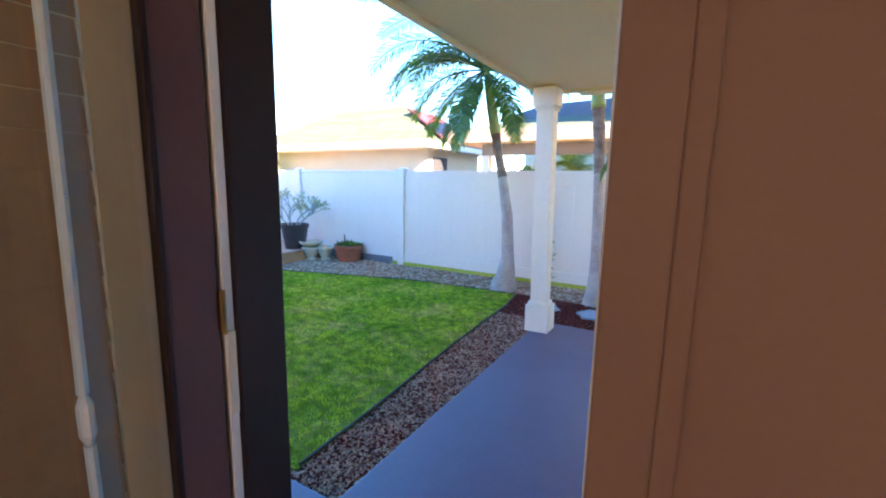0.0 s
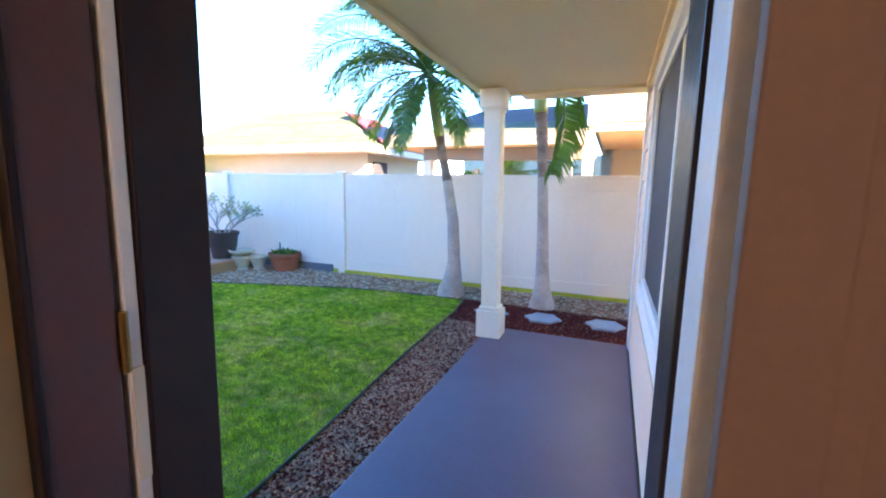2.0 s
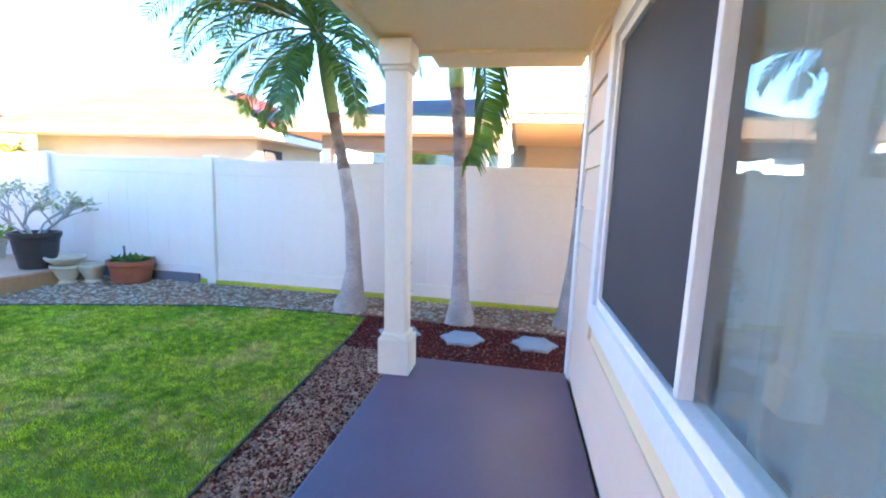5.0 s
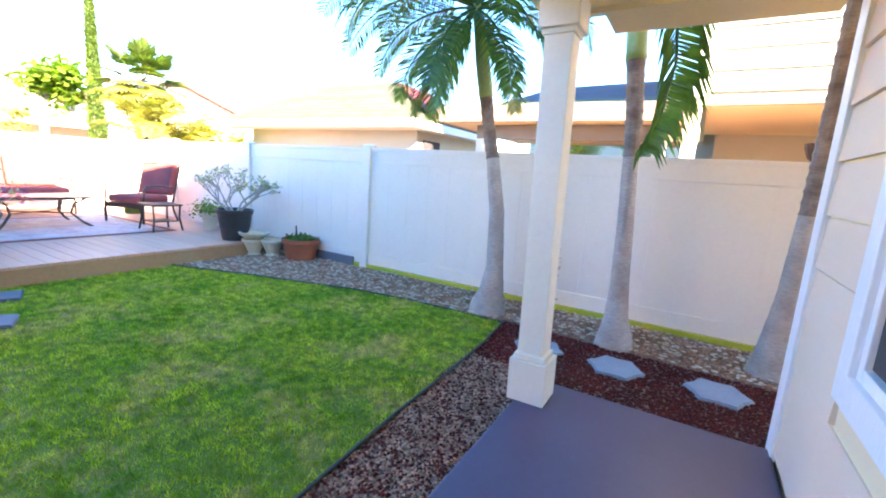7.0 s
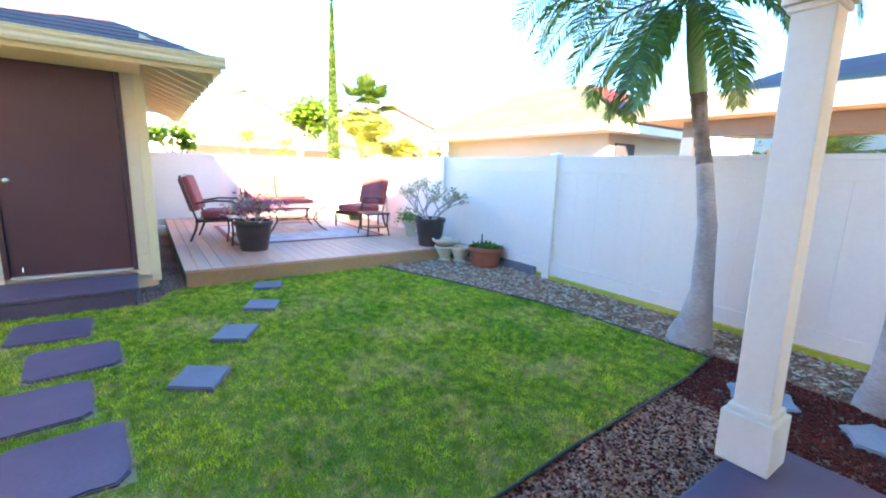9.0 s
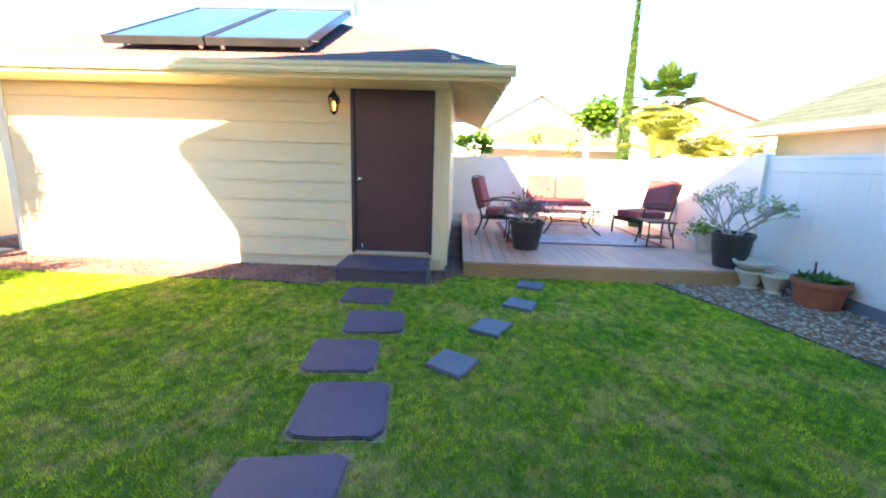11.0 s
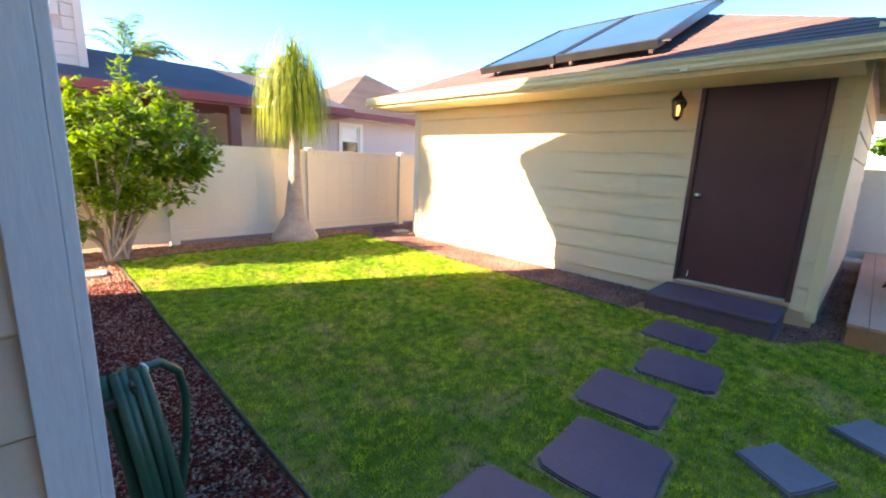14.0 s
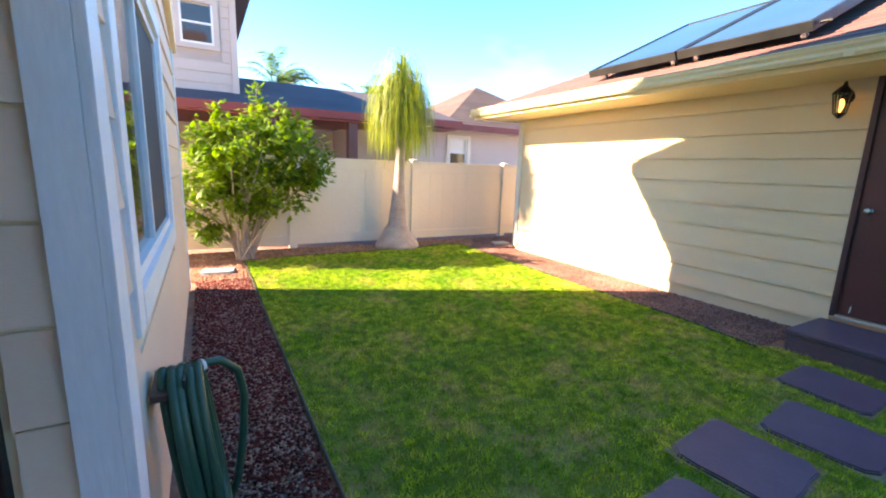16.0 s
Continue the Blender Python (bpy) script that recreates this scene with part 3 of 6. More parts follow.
# Added strip; its bright colour stands in for sunlit grass under the fence.
part("fence_base_strip", boxes(((-4.3, 6.325, -0.02), (2.9, 6.345, 0.05)), bevel=0.003), material("yellow_green_strip", (0.38, 0.40, 0.03), (0.48, 0.50, 0.05), 0.6, 2, 30, 0.1, 0.15), kind="structure")

# ---- garage ----
G0, G1, GX, GB = -3.68, 2.06, -6.03, -10.6
part("garage_wall", boxes(((GX - 0.12, G0, -0.1), (GX, 0.84, 2.35)), ((GX - 0.12, 1.88, -0.1), (GX, G1, 2.35)), ((GX - 0.12, 0.84, 2.26), (GX, 1.88, 2.35)), ((GX - 0.12, 0.84, -0.1), (GX, 1.88, 0.20)),
     ((GB, G1 - 0.12, -0.1), (GX - 0.12, G1, 2.35)), ((GB, G0, -0.1), (GX - 0.12, G0 + 0.12, 2.35)), ((GB, G0 + 0.12, -0.1), (GB + 0.12, G1 - 0.12, 2.35))), SIDING, kind="structure")
gw = bpy.data.objects["garage_wall"]
siding((GX, G0), (0, 1), (1, 0), G1 - G0, 0.12, 2.34, 0.243, SIDING, gw, [(0.84 - G0, 1.88 - G0, 0.0, 2.28)], 0.024)
siding((GX, G1), (-1, 0), (0, 1), -GB + GX, 0.12, 2.34, 0.243, SIDING, gw)
part("corner_board", boxes(((GX + 0.014, G1 - 0.06, 0.06), (GX + 0.03, G1 + 0.03, 2.36)), ((GX - 0.08, G1 + 0.015, 0.06), (GX + 0.012, G1 + 0.03, 2.36)), bevel=0.003), SOFFIT, gw)
part("corner_board", boxes(((GX + 0.014, G0 - 0.03, 0.06), (GX + 0.03, G0 + 0.09, 2.36)), bevel=0.003), TRIM, gw)


def garage_door():
    d = thing("garage_side_door", "closed flat dark brown door in a dark frame above a low step", "door", at=(GX, 0.885, 0.225))
    part("door_leaf", boxes(((-0.045, 0.0, 0.0), (0.0, 0.955, 2.03)), bevel=0.003), BROWN, d)
    part("door_frame", boxes(((-0.05, -0.045, -0.02), (0.03, -0.003, 2.085)), ((-0.05, 0.958, -0.02), (0.03, 1.0, 2.085)), ((-0.05, -0.003, 2.036), (0.03, 0.958, 2.085)), bevel=0.004), BROWN, d)
    part("threshold", boxes(((-0.04, -0.003, -0.03), (0.045, 0.958, -0.004)), bevel=0.004), CREAMPOT, d)
    bm = lathe(bmesh.new(), [(0.028, 0), (0.028, 0.006), (0.012, 0.01), (0.012, 0.03), (0.026, 0.04), (0.028, 0.055), (0.018, 0.066)], 16)
    bm.transform(Matrix.Translation((0.0, 0.07, 0.93)) @ Matrix.Rotation(math.pi / 2, 4, "Y"))
    part("knob", bm, CHROME, d, smooth=True)
    part("door_stop", tube(bmesh.new(), [(0.0, 0.10, 0.12), (0.05, 0.10, 0.10), (0.07, 0.10, 0.05)], 0.006, 8), CHROME, d)


garage_door()
step = thing("door_step", "painted concrete step below the dark brown door", "step", at=(-5.635, 1.34, 0.0))
part("base", boxes(((-0.325, -0.53, -0.05), (0.325, 0.53, 0.13)), bevel=0.008), STONE_PAINT, step)
part("tread", boxes(((-0.335, -0.54, 0.13), (0.335, 0.54, 0.175)), bevel=0.012), STONE_PAINT, step)


def lantern():
    l = thing("wall_lantern", "bronze wall lantern with a glowing bulb beside the brown door", "lamp", at=(GX + 0.016, 0.665, 2.08))
    bm = lathe(bmesh.new(), [(0.05, 0), (0.05, 0.008), (0.03, 0.015)], 16)
    bm.transform(Matrix.Translation((0, 0, 0.02)) @ Matrix.Rotation(math.pi / 2, 4, "Y"))
    part("back_plate", bm, BRONZE, l)
    part("arm", tube(bmesh.new(), [(0.01, 0, 0.02), (0.05, 0, 0.10), (0.09, 0, 0.14), (0.11, 0, 0.12)], 0.008), BRONZE, l)
    part("cap", lathe(bmesh.new(), [(0.075, 0.04), (0.07, 0.05), (0.035, 0.09), (0.012, 0.11), (0.006, 0.135)], 6, (0.11, 0, 0)), BRONZE, l)
    cage = bmesh.new()
    for k in range(6):
        a = k * math.pi / 3
        tube(cage, [(0.11 + 0.065 * math.cos(a), 0.065 * math.sin(a), 0.04), (0.11 + 0.042 * math.cos(a), 0.042 * math.sin(a), -0.12)], 0.005, 5)
    part("cage", cage, BRONZE, l)
    part("glass", lathe(bmesh.new(), [(0.04, -0.118), (0.062, 0.038)], 6, (0.11, 0, 0)), GLASS, l)
    part("base", lathe(bmesh.new(), [(0.01, -0.16), (0.03, -0.14), (0.048, -0.12)], 6, (0.11, 0, 0)), BRONZE, l)
    part("bulb", lathe(bmesh.new(), [(0.008, -0.11), (0.02, -0.07), (0.022, -0.03), (0.008, 0.0)], 10, (0.11, 0, 0)), BULB, l, "glowing warm bulb", smooth=True)


lantern()


def hip_roof(name, x0, x1, y0, y1, ze, slope, mat, step=0.14, thick=0.02, kind="structure", lift=0.008, under=None):
    """A hipped roof over a plan, built of shingle courses that overlap like steps."""
    root = tagged(new(name), kind=kind)
    half = min(x1 - x0, y1 - y0) / 2
    n = int(half / step)
    c = [(x0, y0), (x1, y0), (x1, y1), (x0, y1)]
    def ring(d, dz=0.0):
        return [(x0 + d, y0 + d, ze + slope * d + dz), (x1 - d, y0 + d, ze + slope * d + dz), (x1 - d, y1 - d, ze + slope * d + dz), (x0 + d, y1 - d, ze + slope * d + dz)]
    for side in range(4):
        bm = bmesh.new()
        for i in range(n + 1):
            d0, d1 = i * step, min((i + 1) * step, half)
            if d1 - d0 < 1e-4:
                continue
            a, b = ring(d0, lift), ring(d1 + 0.0, 0.0)
            j = (side + 1) % 4
            p = [a[side], a[j], b[j], b[side]]
            q = [ring(d0)[side], ring(d0)[j]]
            v = [bm.verts.new(k) for k in p + q]
            if (v[2].co - v[3].co).length > 0.01:
                bm.faces.new(v[:4])
            else:
                bm.faces.new(v[:3])
            bm.faces.new((v[4], v[5], v[1], v[0]))
        part("shingle_courses", bm, mat, root, kind="stuff")
    a = [(x, y, z - 0.05) for x, y, z in ring(0.02)]
    b = [(x, y, z - 0.05) for x, y, z in ring(half - 0.01)]
    part("roof_deck", solid([[a[i], a[(i + 1) % 4], b[(i + 1) % 4], b[i]] for i in range(4)], 0.0), under or TRIM, root)
    return root


EX, EY0, EY1, EZ, PITCH = -5.36, -4.16, 2.73, 2.385, 0.455
hip_roof("garage_roof", -11.3, EX, EY0, EY1, EZ, PITCH, REDROOF)


def gutter():
    prof = [(0.003, 0.0), (0.05, 0.0), (0.065, 0.03), (0.065, 0.055), (0.08, 0.08), (0.08, 0.10), (0.003, 0.10)]
    bm = bmesh.new()
    rows = [[bm.verts.new((EX + x, y, EZ - 0.095 + z)) for x, z in prof] for y in (EY0 - 0.03, EY1 + 0.03)]
    n = len(prof)
    for k in range(n):
        bm.faces.new((rows[0][k], rows[0][(k + 1) % n], rows[1][(k + 1) % n], rows[1][k]))
    bm.faces.new(rows[0][::-1]), bm.faces.new(rows[1])
    bmesh.ops.recalc_face_normals(bm, faces=bm.faces)
    g = thing("gutter", "cream metal gutter along the garage eave", "gutter", at=(EX, (EY0 + EY1) / 2, EZ))
    bm.transform(Matrix.Translation(-g.location))
    part("trough", bm, SOFFIT, g)
    half = (EY1 - EY0) / 2 + 0.03
    part("lip", boxes(((0.060, -half, 0.006), (0.088, half, 0.018)), bevel=0.004), SOFFIT, g)
    for s in (-1, 1):
        part("end_cap", boxes(((0.002, s * half + (0.001 if s > 0 else -0.005), -0.096), (0.084, s * half + (0.005 if s > 0 else -0.001), 0.006)), bevel=0.0015), SOFFIT, g)
    for y in (-half + 1.9, half - 1.9):
        part("joint_collar", boxes(((0.002, y - 0.03, -0.098), (0.0675, y + 0.03, -0.040)), bevel=0.001), SOFFIT, g)
    part("garage_fascia", boxes(((EX - 0.04, EY0, EZ - 0.14), (EX, EY1, EZ - 0.01)), ((-11.3, EY1 - 0.04, EZ - 0.125), (EX - 0.04, EY1, EZ - 0.01)), ((-11.3, EY0, EZ - 0.125), (EX - 0.04, EY0 + 0.04, EZ - 0.01)), bevel=0.004), SOFFIT, kind="structure")
    part("garage_soffit", boxes(((GX + 0.03, EY0 + 0.04, EZ - 0.14), (EX - 0.04, G1 + 0.0, EZ - 0.125))), SOFFIT, kind="structure")


gutter()
for k in range(15):
    x = EX - 0.35 - 0.4 * k
    bm = solid([[(x, G1 + 0.02, EZ + 0.19), (x + 0.045, G1 + 0.02, EZ + 0.19), (x + 0.045, EY1 - 0.04, EZ - 0.055), (x, EY1 - 0.04, EZ - 0.055)]], 0.13)
    part("rafter_tail", bm, SOFFIT, bpy.data.objects["garage_roof"])


def collectors():
    s = math.atan2(0.93, 1.95)
    for k, y0 in enumerate((-1.95, -0.74)):
        p = thing("solar_collector", "flat solar water collector in a black frame on the red roof", "solar panel", "solar collectors on the garage roof")
        p.matrix_world = Matrix.Translation((-5.67, y0, 2.71)) @ Matrix.Rotation(s, 4, "Y")
        L, W = -2.2, 1.19
        part("frame", boxes(((L, 0, -0.09), (L + 0.04, W, 0)), ((-0.04, 0, -0.09), (0, W, 0)), ((L + 0.04, 0, -0.09), (-0.04, 0.04, 0)), ((L + 0.04, W - 0.04, -0.09), (-0.04, W, 0)), bevel=0.005), BLACK, p)
        part("glass", boxes(((L + 0.04, 0.04, -0.03), (-0.04, W - 0.04, -0.012))), PV, p)
        part("backing", boxes(((L + 0.04, 0.04, -0.085), (-0.04, W - 0.04, -0.06))), BLACK, p)
        for x in (-0.15, -2.0):
            for y in (0.12, W - 0.12):
                part("foot", boxes(((x - 0.03, y - 0.02, -0.16), (x + 0.03, y + 0.02, -0.09))), CHROME, p)
        part("pipe", tube(bmesh.new(), [(-0.1, W + 0.01 if k else -0.05, -0.045), (-0.1, W + 0.09 if k else -0.01, -0.045)], 0.014), BLACK, p)
        if k:
            part("pipe", tube(bmesh.new(), [(L + 0.1, W, -0.045), (L + 0.1, W + 0.1, -0.045), (L + 0.1, W + 0.1, 0.10)], 0.012), BLACK, p)


collectors()

# ---- deck ----
deck = tagged(new("deck"), "low timber deck of reddish-tan boards", "deck", kind="structure")
part("deck_frame", boxes(((-11.0, 2.36, -0.05), (-5.80, 6.30, 0.155))), SOIL, deck)
part("deck_fascia", boxes(((-5.80, 2.31, -0.03), (-5.765, 6.31, 0.158)), bevel=0.004), DECKFACE, deck)
# Garage-side fascia: its shadow is painted in with the near-black bronze.
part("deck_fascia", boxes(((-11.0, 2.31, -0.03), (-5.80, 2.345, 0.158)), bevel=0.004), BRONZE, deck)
bm = boxes(((-11.0, 2.30, 0.160), (-10.86 + 5.10, 2.4335, 0.19)), bevel=0.004)
first = part("deck_board", bm, DECKWOOD, deck)
for k in range(1, 29):
    o = first.copy()
    scene.collection.objects.link(o)
    o.location.y = k * 0.1375


# ---- neighbours ----
def neighbour_nw():
    part("neighbour_wall", boxes(((-12.5, 10.6, 0), (-6.3, 13.8, 2.35))), STUCCO_WHITE, kind="structure")
    hip_roof("neighbour_roof", -13.3, -5.9, 9.9, 14.3, 2.50, 0.60, GREYROOF, 0.2)
    part("neighbour_solar_panels", solid([[(-5.95, 10.7, 2.68), (-5.95, 13.6, 2.68), (-7.5, 12.9, 3.62), (-7.5, 11.3, 3.62)]], 0.06), MAROON, kind="structure")
    part("neighbour_fascia", boxes(((-13.3, 9.86, 2.32), (-5.86, 9.9, 2.50)), ((-5.9, 9.9, 2.32), (-5.86, 14.3, 2.50)), bevel=0.01), TRIM, kind="structure")
    part("neighbour_soffit", boxes(((-13.3, 9.9, 2.32), (-5.9, 10.6, 2.35)), ((-6.3, 10.6, 2.32), (-5.9, 14.3, 2.35))), TRIM, kind="structure")


neighbour_nw()


def neighbour_ne():
    """Covered terrace with two columns beyond the north fence, and the two-storey house behind it."""
    part("terrace_roof", solid([[(-4.6, 8.8, 2.53), (-0.55, 8.8, 2.53), (-0.55, 12.0, 3.20), (-3.6, 12.0, 3.20)], [(-4.6, 8.8, 2.53), (-3.6, 12.0, 3.20), (-4.6, 13.0, 2.75)]], 0.05), GREYROOF, kind="structure")
    part("far_ridge_roof", solid([[(-5.3, 13.2, 3.38), (-0.4, 13.2, 3.40), (-0.4, 14.6, 4.1), (-4.4, 14.6, 4.0)]], 0.08), SLATEROOF, kind="structure")
    # Fascia and beam: shade is put into their colour, darker than the trim.
    part("terrace_fascia", boxes(((-4.63, 8.74, 2.26), (-0.6, 8.8, 2.52)), ((-4.63, 8.8, 2.26), (-4.57, 13.0, 2.52)), bevel=0.006), TAUPE_AND_SHADE, kind="structure")
    part("terrace_ceiling", boxes(((-4.55, 8.82, 2.27), (-0.6, 13.0, 2.31))), SOFFIT, kind="structure")
    part("terrace_beam", boxes(((-4.0, 9.2, 2.02), (-0.45, 9.32, 2.26)), bevel=0.006), TAUPE_AND_SHADE, kind="structure")
    for x, y in ((-3.9, 9.26), (-0.56, 8.92), (-0.95, 9.26), (-3.9, 12.7)):
        tagged(part("terrace_column", boxes(((x - 0.09, y - 0.09, 0), (x + 0.09, y + 0.09, 2.02 if y > 9 else 2.45)), bevel=0.008), TRIM, None, "cream square column of the covered terrace"), category="column", group="columns of the covered terrace")
    h = part("two_storey_house", boxes(((-0.57, 9.0, 2.5), (8.0, 9.15, 6.6)), ((-0.57, 9.15, 2.7), (-0.42, 16.0, 6.6)), ((-0.2, 12.5, 0), (8.0, 12.65, 2.62)), ((2.2, 9.15, 0), (2.35, 12.5, 2.62)), ((7.85, 9.15, 0), (8.0, 16, 6.6)), ((-0.57, 15.9, 0), (8.0, 16.0, 6.6))), STUCCO_WHITE, kind="structure")
    part("lanai_ceiling", boxes(((-0.42, 9.15, 2.50), (7.85, 12.5, 2.54))), SOFFIT, kind="structure")
    siding((-0.42, 9.0), (1, 0), (0, -1), 8.2, 2.65, 6.6, 0.27, STUCCO_WHITE, h, [(1.9, 3.0, 4.2, 5.5)], 0.025)
    part("corner_board", boxes(((-0.60, 8.96, 2.6), (-0.42, 8.998, 6.6)), ((-0.62, 9.0, 2.65), (-0.572, 9.2, 6.6)), bevel=0.006), WHITE, h)
    part("house_roof", solid([[(-1.0, 8.3, 6.5), (9.0, 8.3, 6.5), (9.0, 12.5, 8.2), (-1.0, 12.5, 8.2)], [(-1.0, 12.5, 8.2), (9.0, 12.5, 8.2), (9.0, 16.6, 6.5), (-1.0, 16.6, 6.5)]], 0.15), SLATEROOF, kind="structure")
    part("lanai_door", boxes(((2.16, 9.6, 0.1), (2.20, 11.4, 2.15)), bevel=0.004), BRONZE, kind="structure")
    part("lanai_door_frame", boxes(((2.14, 9.5, 0.1), (2.158, 9.6, 2.25)), ((2.14, 11.4, 0.1), (2.158, 11.5, 2.25)), ((2.14, 9.6, 2.15), (2.158, 11.4, 2.25)), bevel=0.003), WHITE, kind="structure")
    p = thing("hanging_basket", "dark hanging basket under the neighbour's covered lanai", "basket", at=(1.15, 10.6, 2.16))
    part("bowl", lathe(bmesh.new(), [(0.05, -0.30), (0.14, -0.22), (0.19, -0.08), (0.20, 0.0)], 14), DARKPOT, p)
    part("cord", tube(bmesh.new(), [(0, 0, -0.02), (0, 0, 0.44)], 0.006, 5), IRON, p)


neighbour_ne()
part("far_cream_house", boxes(((-6.5, 19.0, 0), (0.5, 19.2, 2.9))), STUCCO_WHITE, kind="structure")
tagged(part("far_window", boxes(((-1.75, 18.93, 1.5), (-1.2, 18.998, 2.2)), bevel=0.004), TAUPE_AND_SHADE, None, "small taupe window in the far cream wall"), category="window")


def neighbour_s():
    """Single-storey lilac house with a covered lanai behind the south fence, and a taller wing."""
    part("lilac_wall", boxes(((-11.0, -8.65, 0), (-7.95, -8.5, 2.45)), ((-7.36, -8.65, 0), (-6.2, -8.5, 2.45)), ((-7.95, -8.65, 0), (-7.36, -8.5, 1.45)), ((-7.95, -8.65, 2.25), (-7.36, -8.5, 2.45)),
         ((-6.2, -9.6, 0), (-4.9, -9.5, 2.45)), ((-6.3, -9.5, 0), (-6.2, -8.65, 2.45)), ((-4.9, -12.0, 0), (3.0, -11.8, 2.45)), ((-5.0, -11.8, 0), (-4.9, -9.6, 2.45)), ((-11.0, -14.0, 0), (-10.85, -8.65, 2.45)), ((-10.85, -13.9, 0), (-5.0, -13.8, 2.45))), STUCCO, kind="structure")
    part("lanai_roof", solid([[(-7.2, -7.6, 2.62), (4.0, -7.6, 2.50), (4.0, -10.0, 3.45), (-6.4, -10.0, 3.45)], [(-6.4, -10.0, 3.45), (4.0, -10.0, 3.45), (4.0, -13.0, 2.6), (-6.4, -13.0, 2.6)]], 0.06), SLATEROOF, kind="structure")
    part("lanai_fascia", solid([[(-7.2, -7.60, 2.62), (4.0, -7.60, 2.50), (4.0, -7.55, 2.50), (-7.2, -7.55, 2.62)]], 0.17), MAROON, kind="structure")
    part("lanai_soffit", solid([[(-7.1, -7.62, 2.42), (4.0, -7.62, 2.34), (4.0, -11.8, 2.34), (-7.1, -9.4, 2.42)]], 0.03), MAROON, kind="structure")
    hip_roof("lilac_roof", -12.5, -6.9, -14.2, -8.0, 2.60, 0.58, TANROOF, 0.14)
    part("lilac_fascia", boxes(((-12.5, -8.0, 2.44), (-6.86, -7.95, 2.61)), ((-6.9, -8.6, 2.44), (-6.86, -8.0, 2.61)), bevel=0.01), MAROON, kind="structure")
    part("lilac_soffit", boxes(((-12.4, -8.5, 2.45), (-6.9, -8.0, 2.47))), TRIM, kind="structure")
    win = thing("window_3", "white framed sash window, the lower pane dark", "window", kind="structure")
    part("window_trim", boxes(((-8.05, -8.498, 1.36), (-7.95, -8.45, 2.34)), ((-7.36, -8.498, 1.36), (-7.26, -8.45, 2.34)), ((-7.95, -8.498, 2.25), (-7.36, -8.45, 2.34)), ((-7.95, -8.498, 1.36), (-7.36, -8.45, 1.45)), bevel=0.004), TRIM, win)
    part("window_frame", boxes(((-7.95, -8.53, 1.45), (-7.91, -8.49, 2.25)), ((-7.40, -8.53, 1.45), (-7.36, -8.49, 2.25)), ((-7.91, -8.53, 2.21), (-7.40, -8.49, 2.25)), ((-7.91, -8.53, 1.83), (-7.40, -8.49, 1.87)), ((-7.91, -8.53, 1.45), (-7.40, -8.49, 1.49)), bevel=0.003), WHITE, win)
    part("pane", boxes(((-7.91, -8.545, 1.87), (-7.40, -8.535, 2.21))), CURTAIN, win, "pale blind behind the upper pane")
    part("pane", boxes(((-7.91, -8.545, 1.49), (-7.40, -8.535, 1.83))), DOORGLASS, win, "dark lower pane")
    # Unseen east wall, added to keep daylight out and darken the lanai.
    part("lanai_end_wall", boxes(((3.85, -11.8, 0), (4.0, -7.7, 2.34))), STUCCO, kind="structure")
    for x in (-4.3, -2.5, 0.5):
        tagged(part("lanai_column", boxes(((x - 0.11, -7.95, 0), (x + 0.11, -7.73, 2.42)), bevel=0.008), BROWN, None, "dark brown square column of the neighbour's lanai"), category="column", group="columns of the neighbour's lanai")
    part("lanai_back_door", boxes(((-3.6, -11.79, 0.1), (-2.6, -11.75, 2.1)), bevel=0.004), BRONZE, kind="structure")
    w = part("upper_wing_wall", solid([[(-1.85, -8.3, 4.9), (5.0, -8.3, 6.2), (5.0, -12.0, 6.2), (-1.85, -12.0, 4.9)]], 1.9), STUCCO, kind="structure")
    part("upper_wing_wall", boxes(((-1.9, -12.0, 2.75), (5.0, -8.3, 3.6))), STUCCO, kind="structure")
    siding((-1.85, -8.3), (1, 0), (0, 1), 4.0, 2.75, 4.85, 0.22, STUCCO, w, [(0.2, 1.0, 3.5, 4.7)])
    part("wing_corner_board", boxes(((-1.95, -8.28, 2.72), (-1.82, -8.25, 4.95)), bevel=0.004), STUCCO, kind="structure")
    part("wing_rake", solid([[(-2.25, -8.0, 4.86), (5.0, -8.0, 6.32), (5.0, -12.4, 6.32), (-2.25, -12.4, 4.86)]], 0.09), SLATEROOF, kind="structure")
    win = thing("window_4", "white framed sash window high on the neighbour's upper wall", "window", kind="structure")
    part("window_trim", boxes(((-1.62, -8.28, 3.62), (-1.52, -8.24, 4.6)), ((-0.92, -8.28, 3.62), (-0.82, -8.24, 4.6)), ((-1.52, -8.28, 3.62), (-0.92, -8.24, 3.72)), ((-1.52, -8.28, 4.5), (-0.92, -8.24, 4.6)), bevel=0.004), STUCCO, win)
    part("window_frame", boxes(((-1.52, -8.28, 3.72), (-1.48, -8.25, 4.5)), ((-0.96, -8.28, 3.72), (-0.92, -8.25, 4.5)), ((-1.48, -8.28, 3.72), (-0.96, -8.25, 3.76)), ((-1.48, -8.28, 4.1), (-0.96, -8.25, 4.14)), bevel=0.003), WHITE, win)
    part("pane", boxes(((-1.48, -8.285, 3.76), (-0.96, -8.275, 4.46))), DOORGLASS, win, "dark window pane")


neighbour_s()


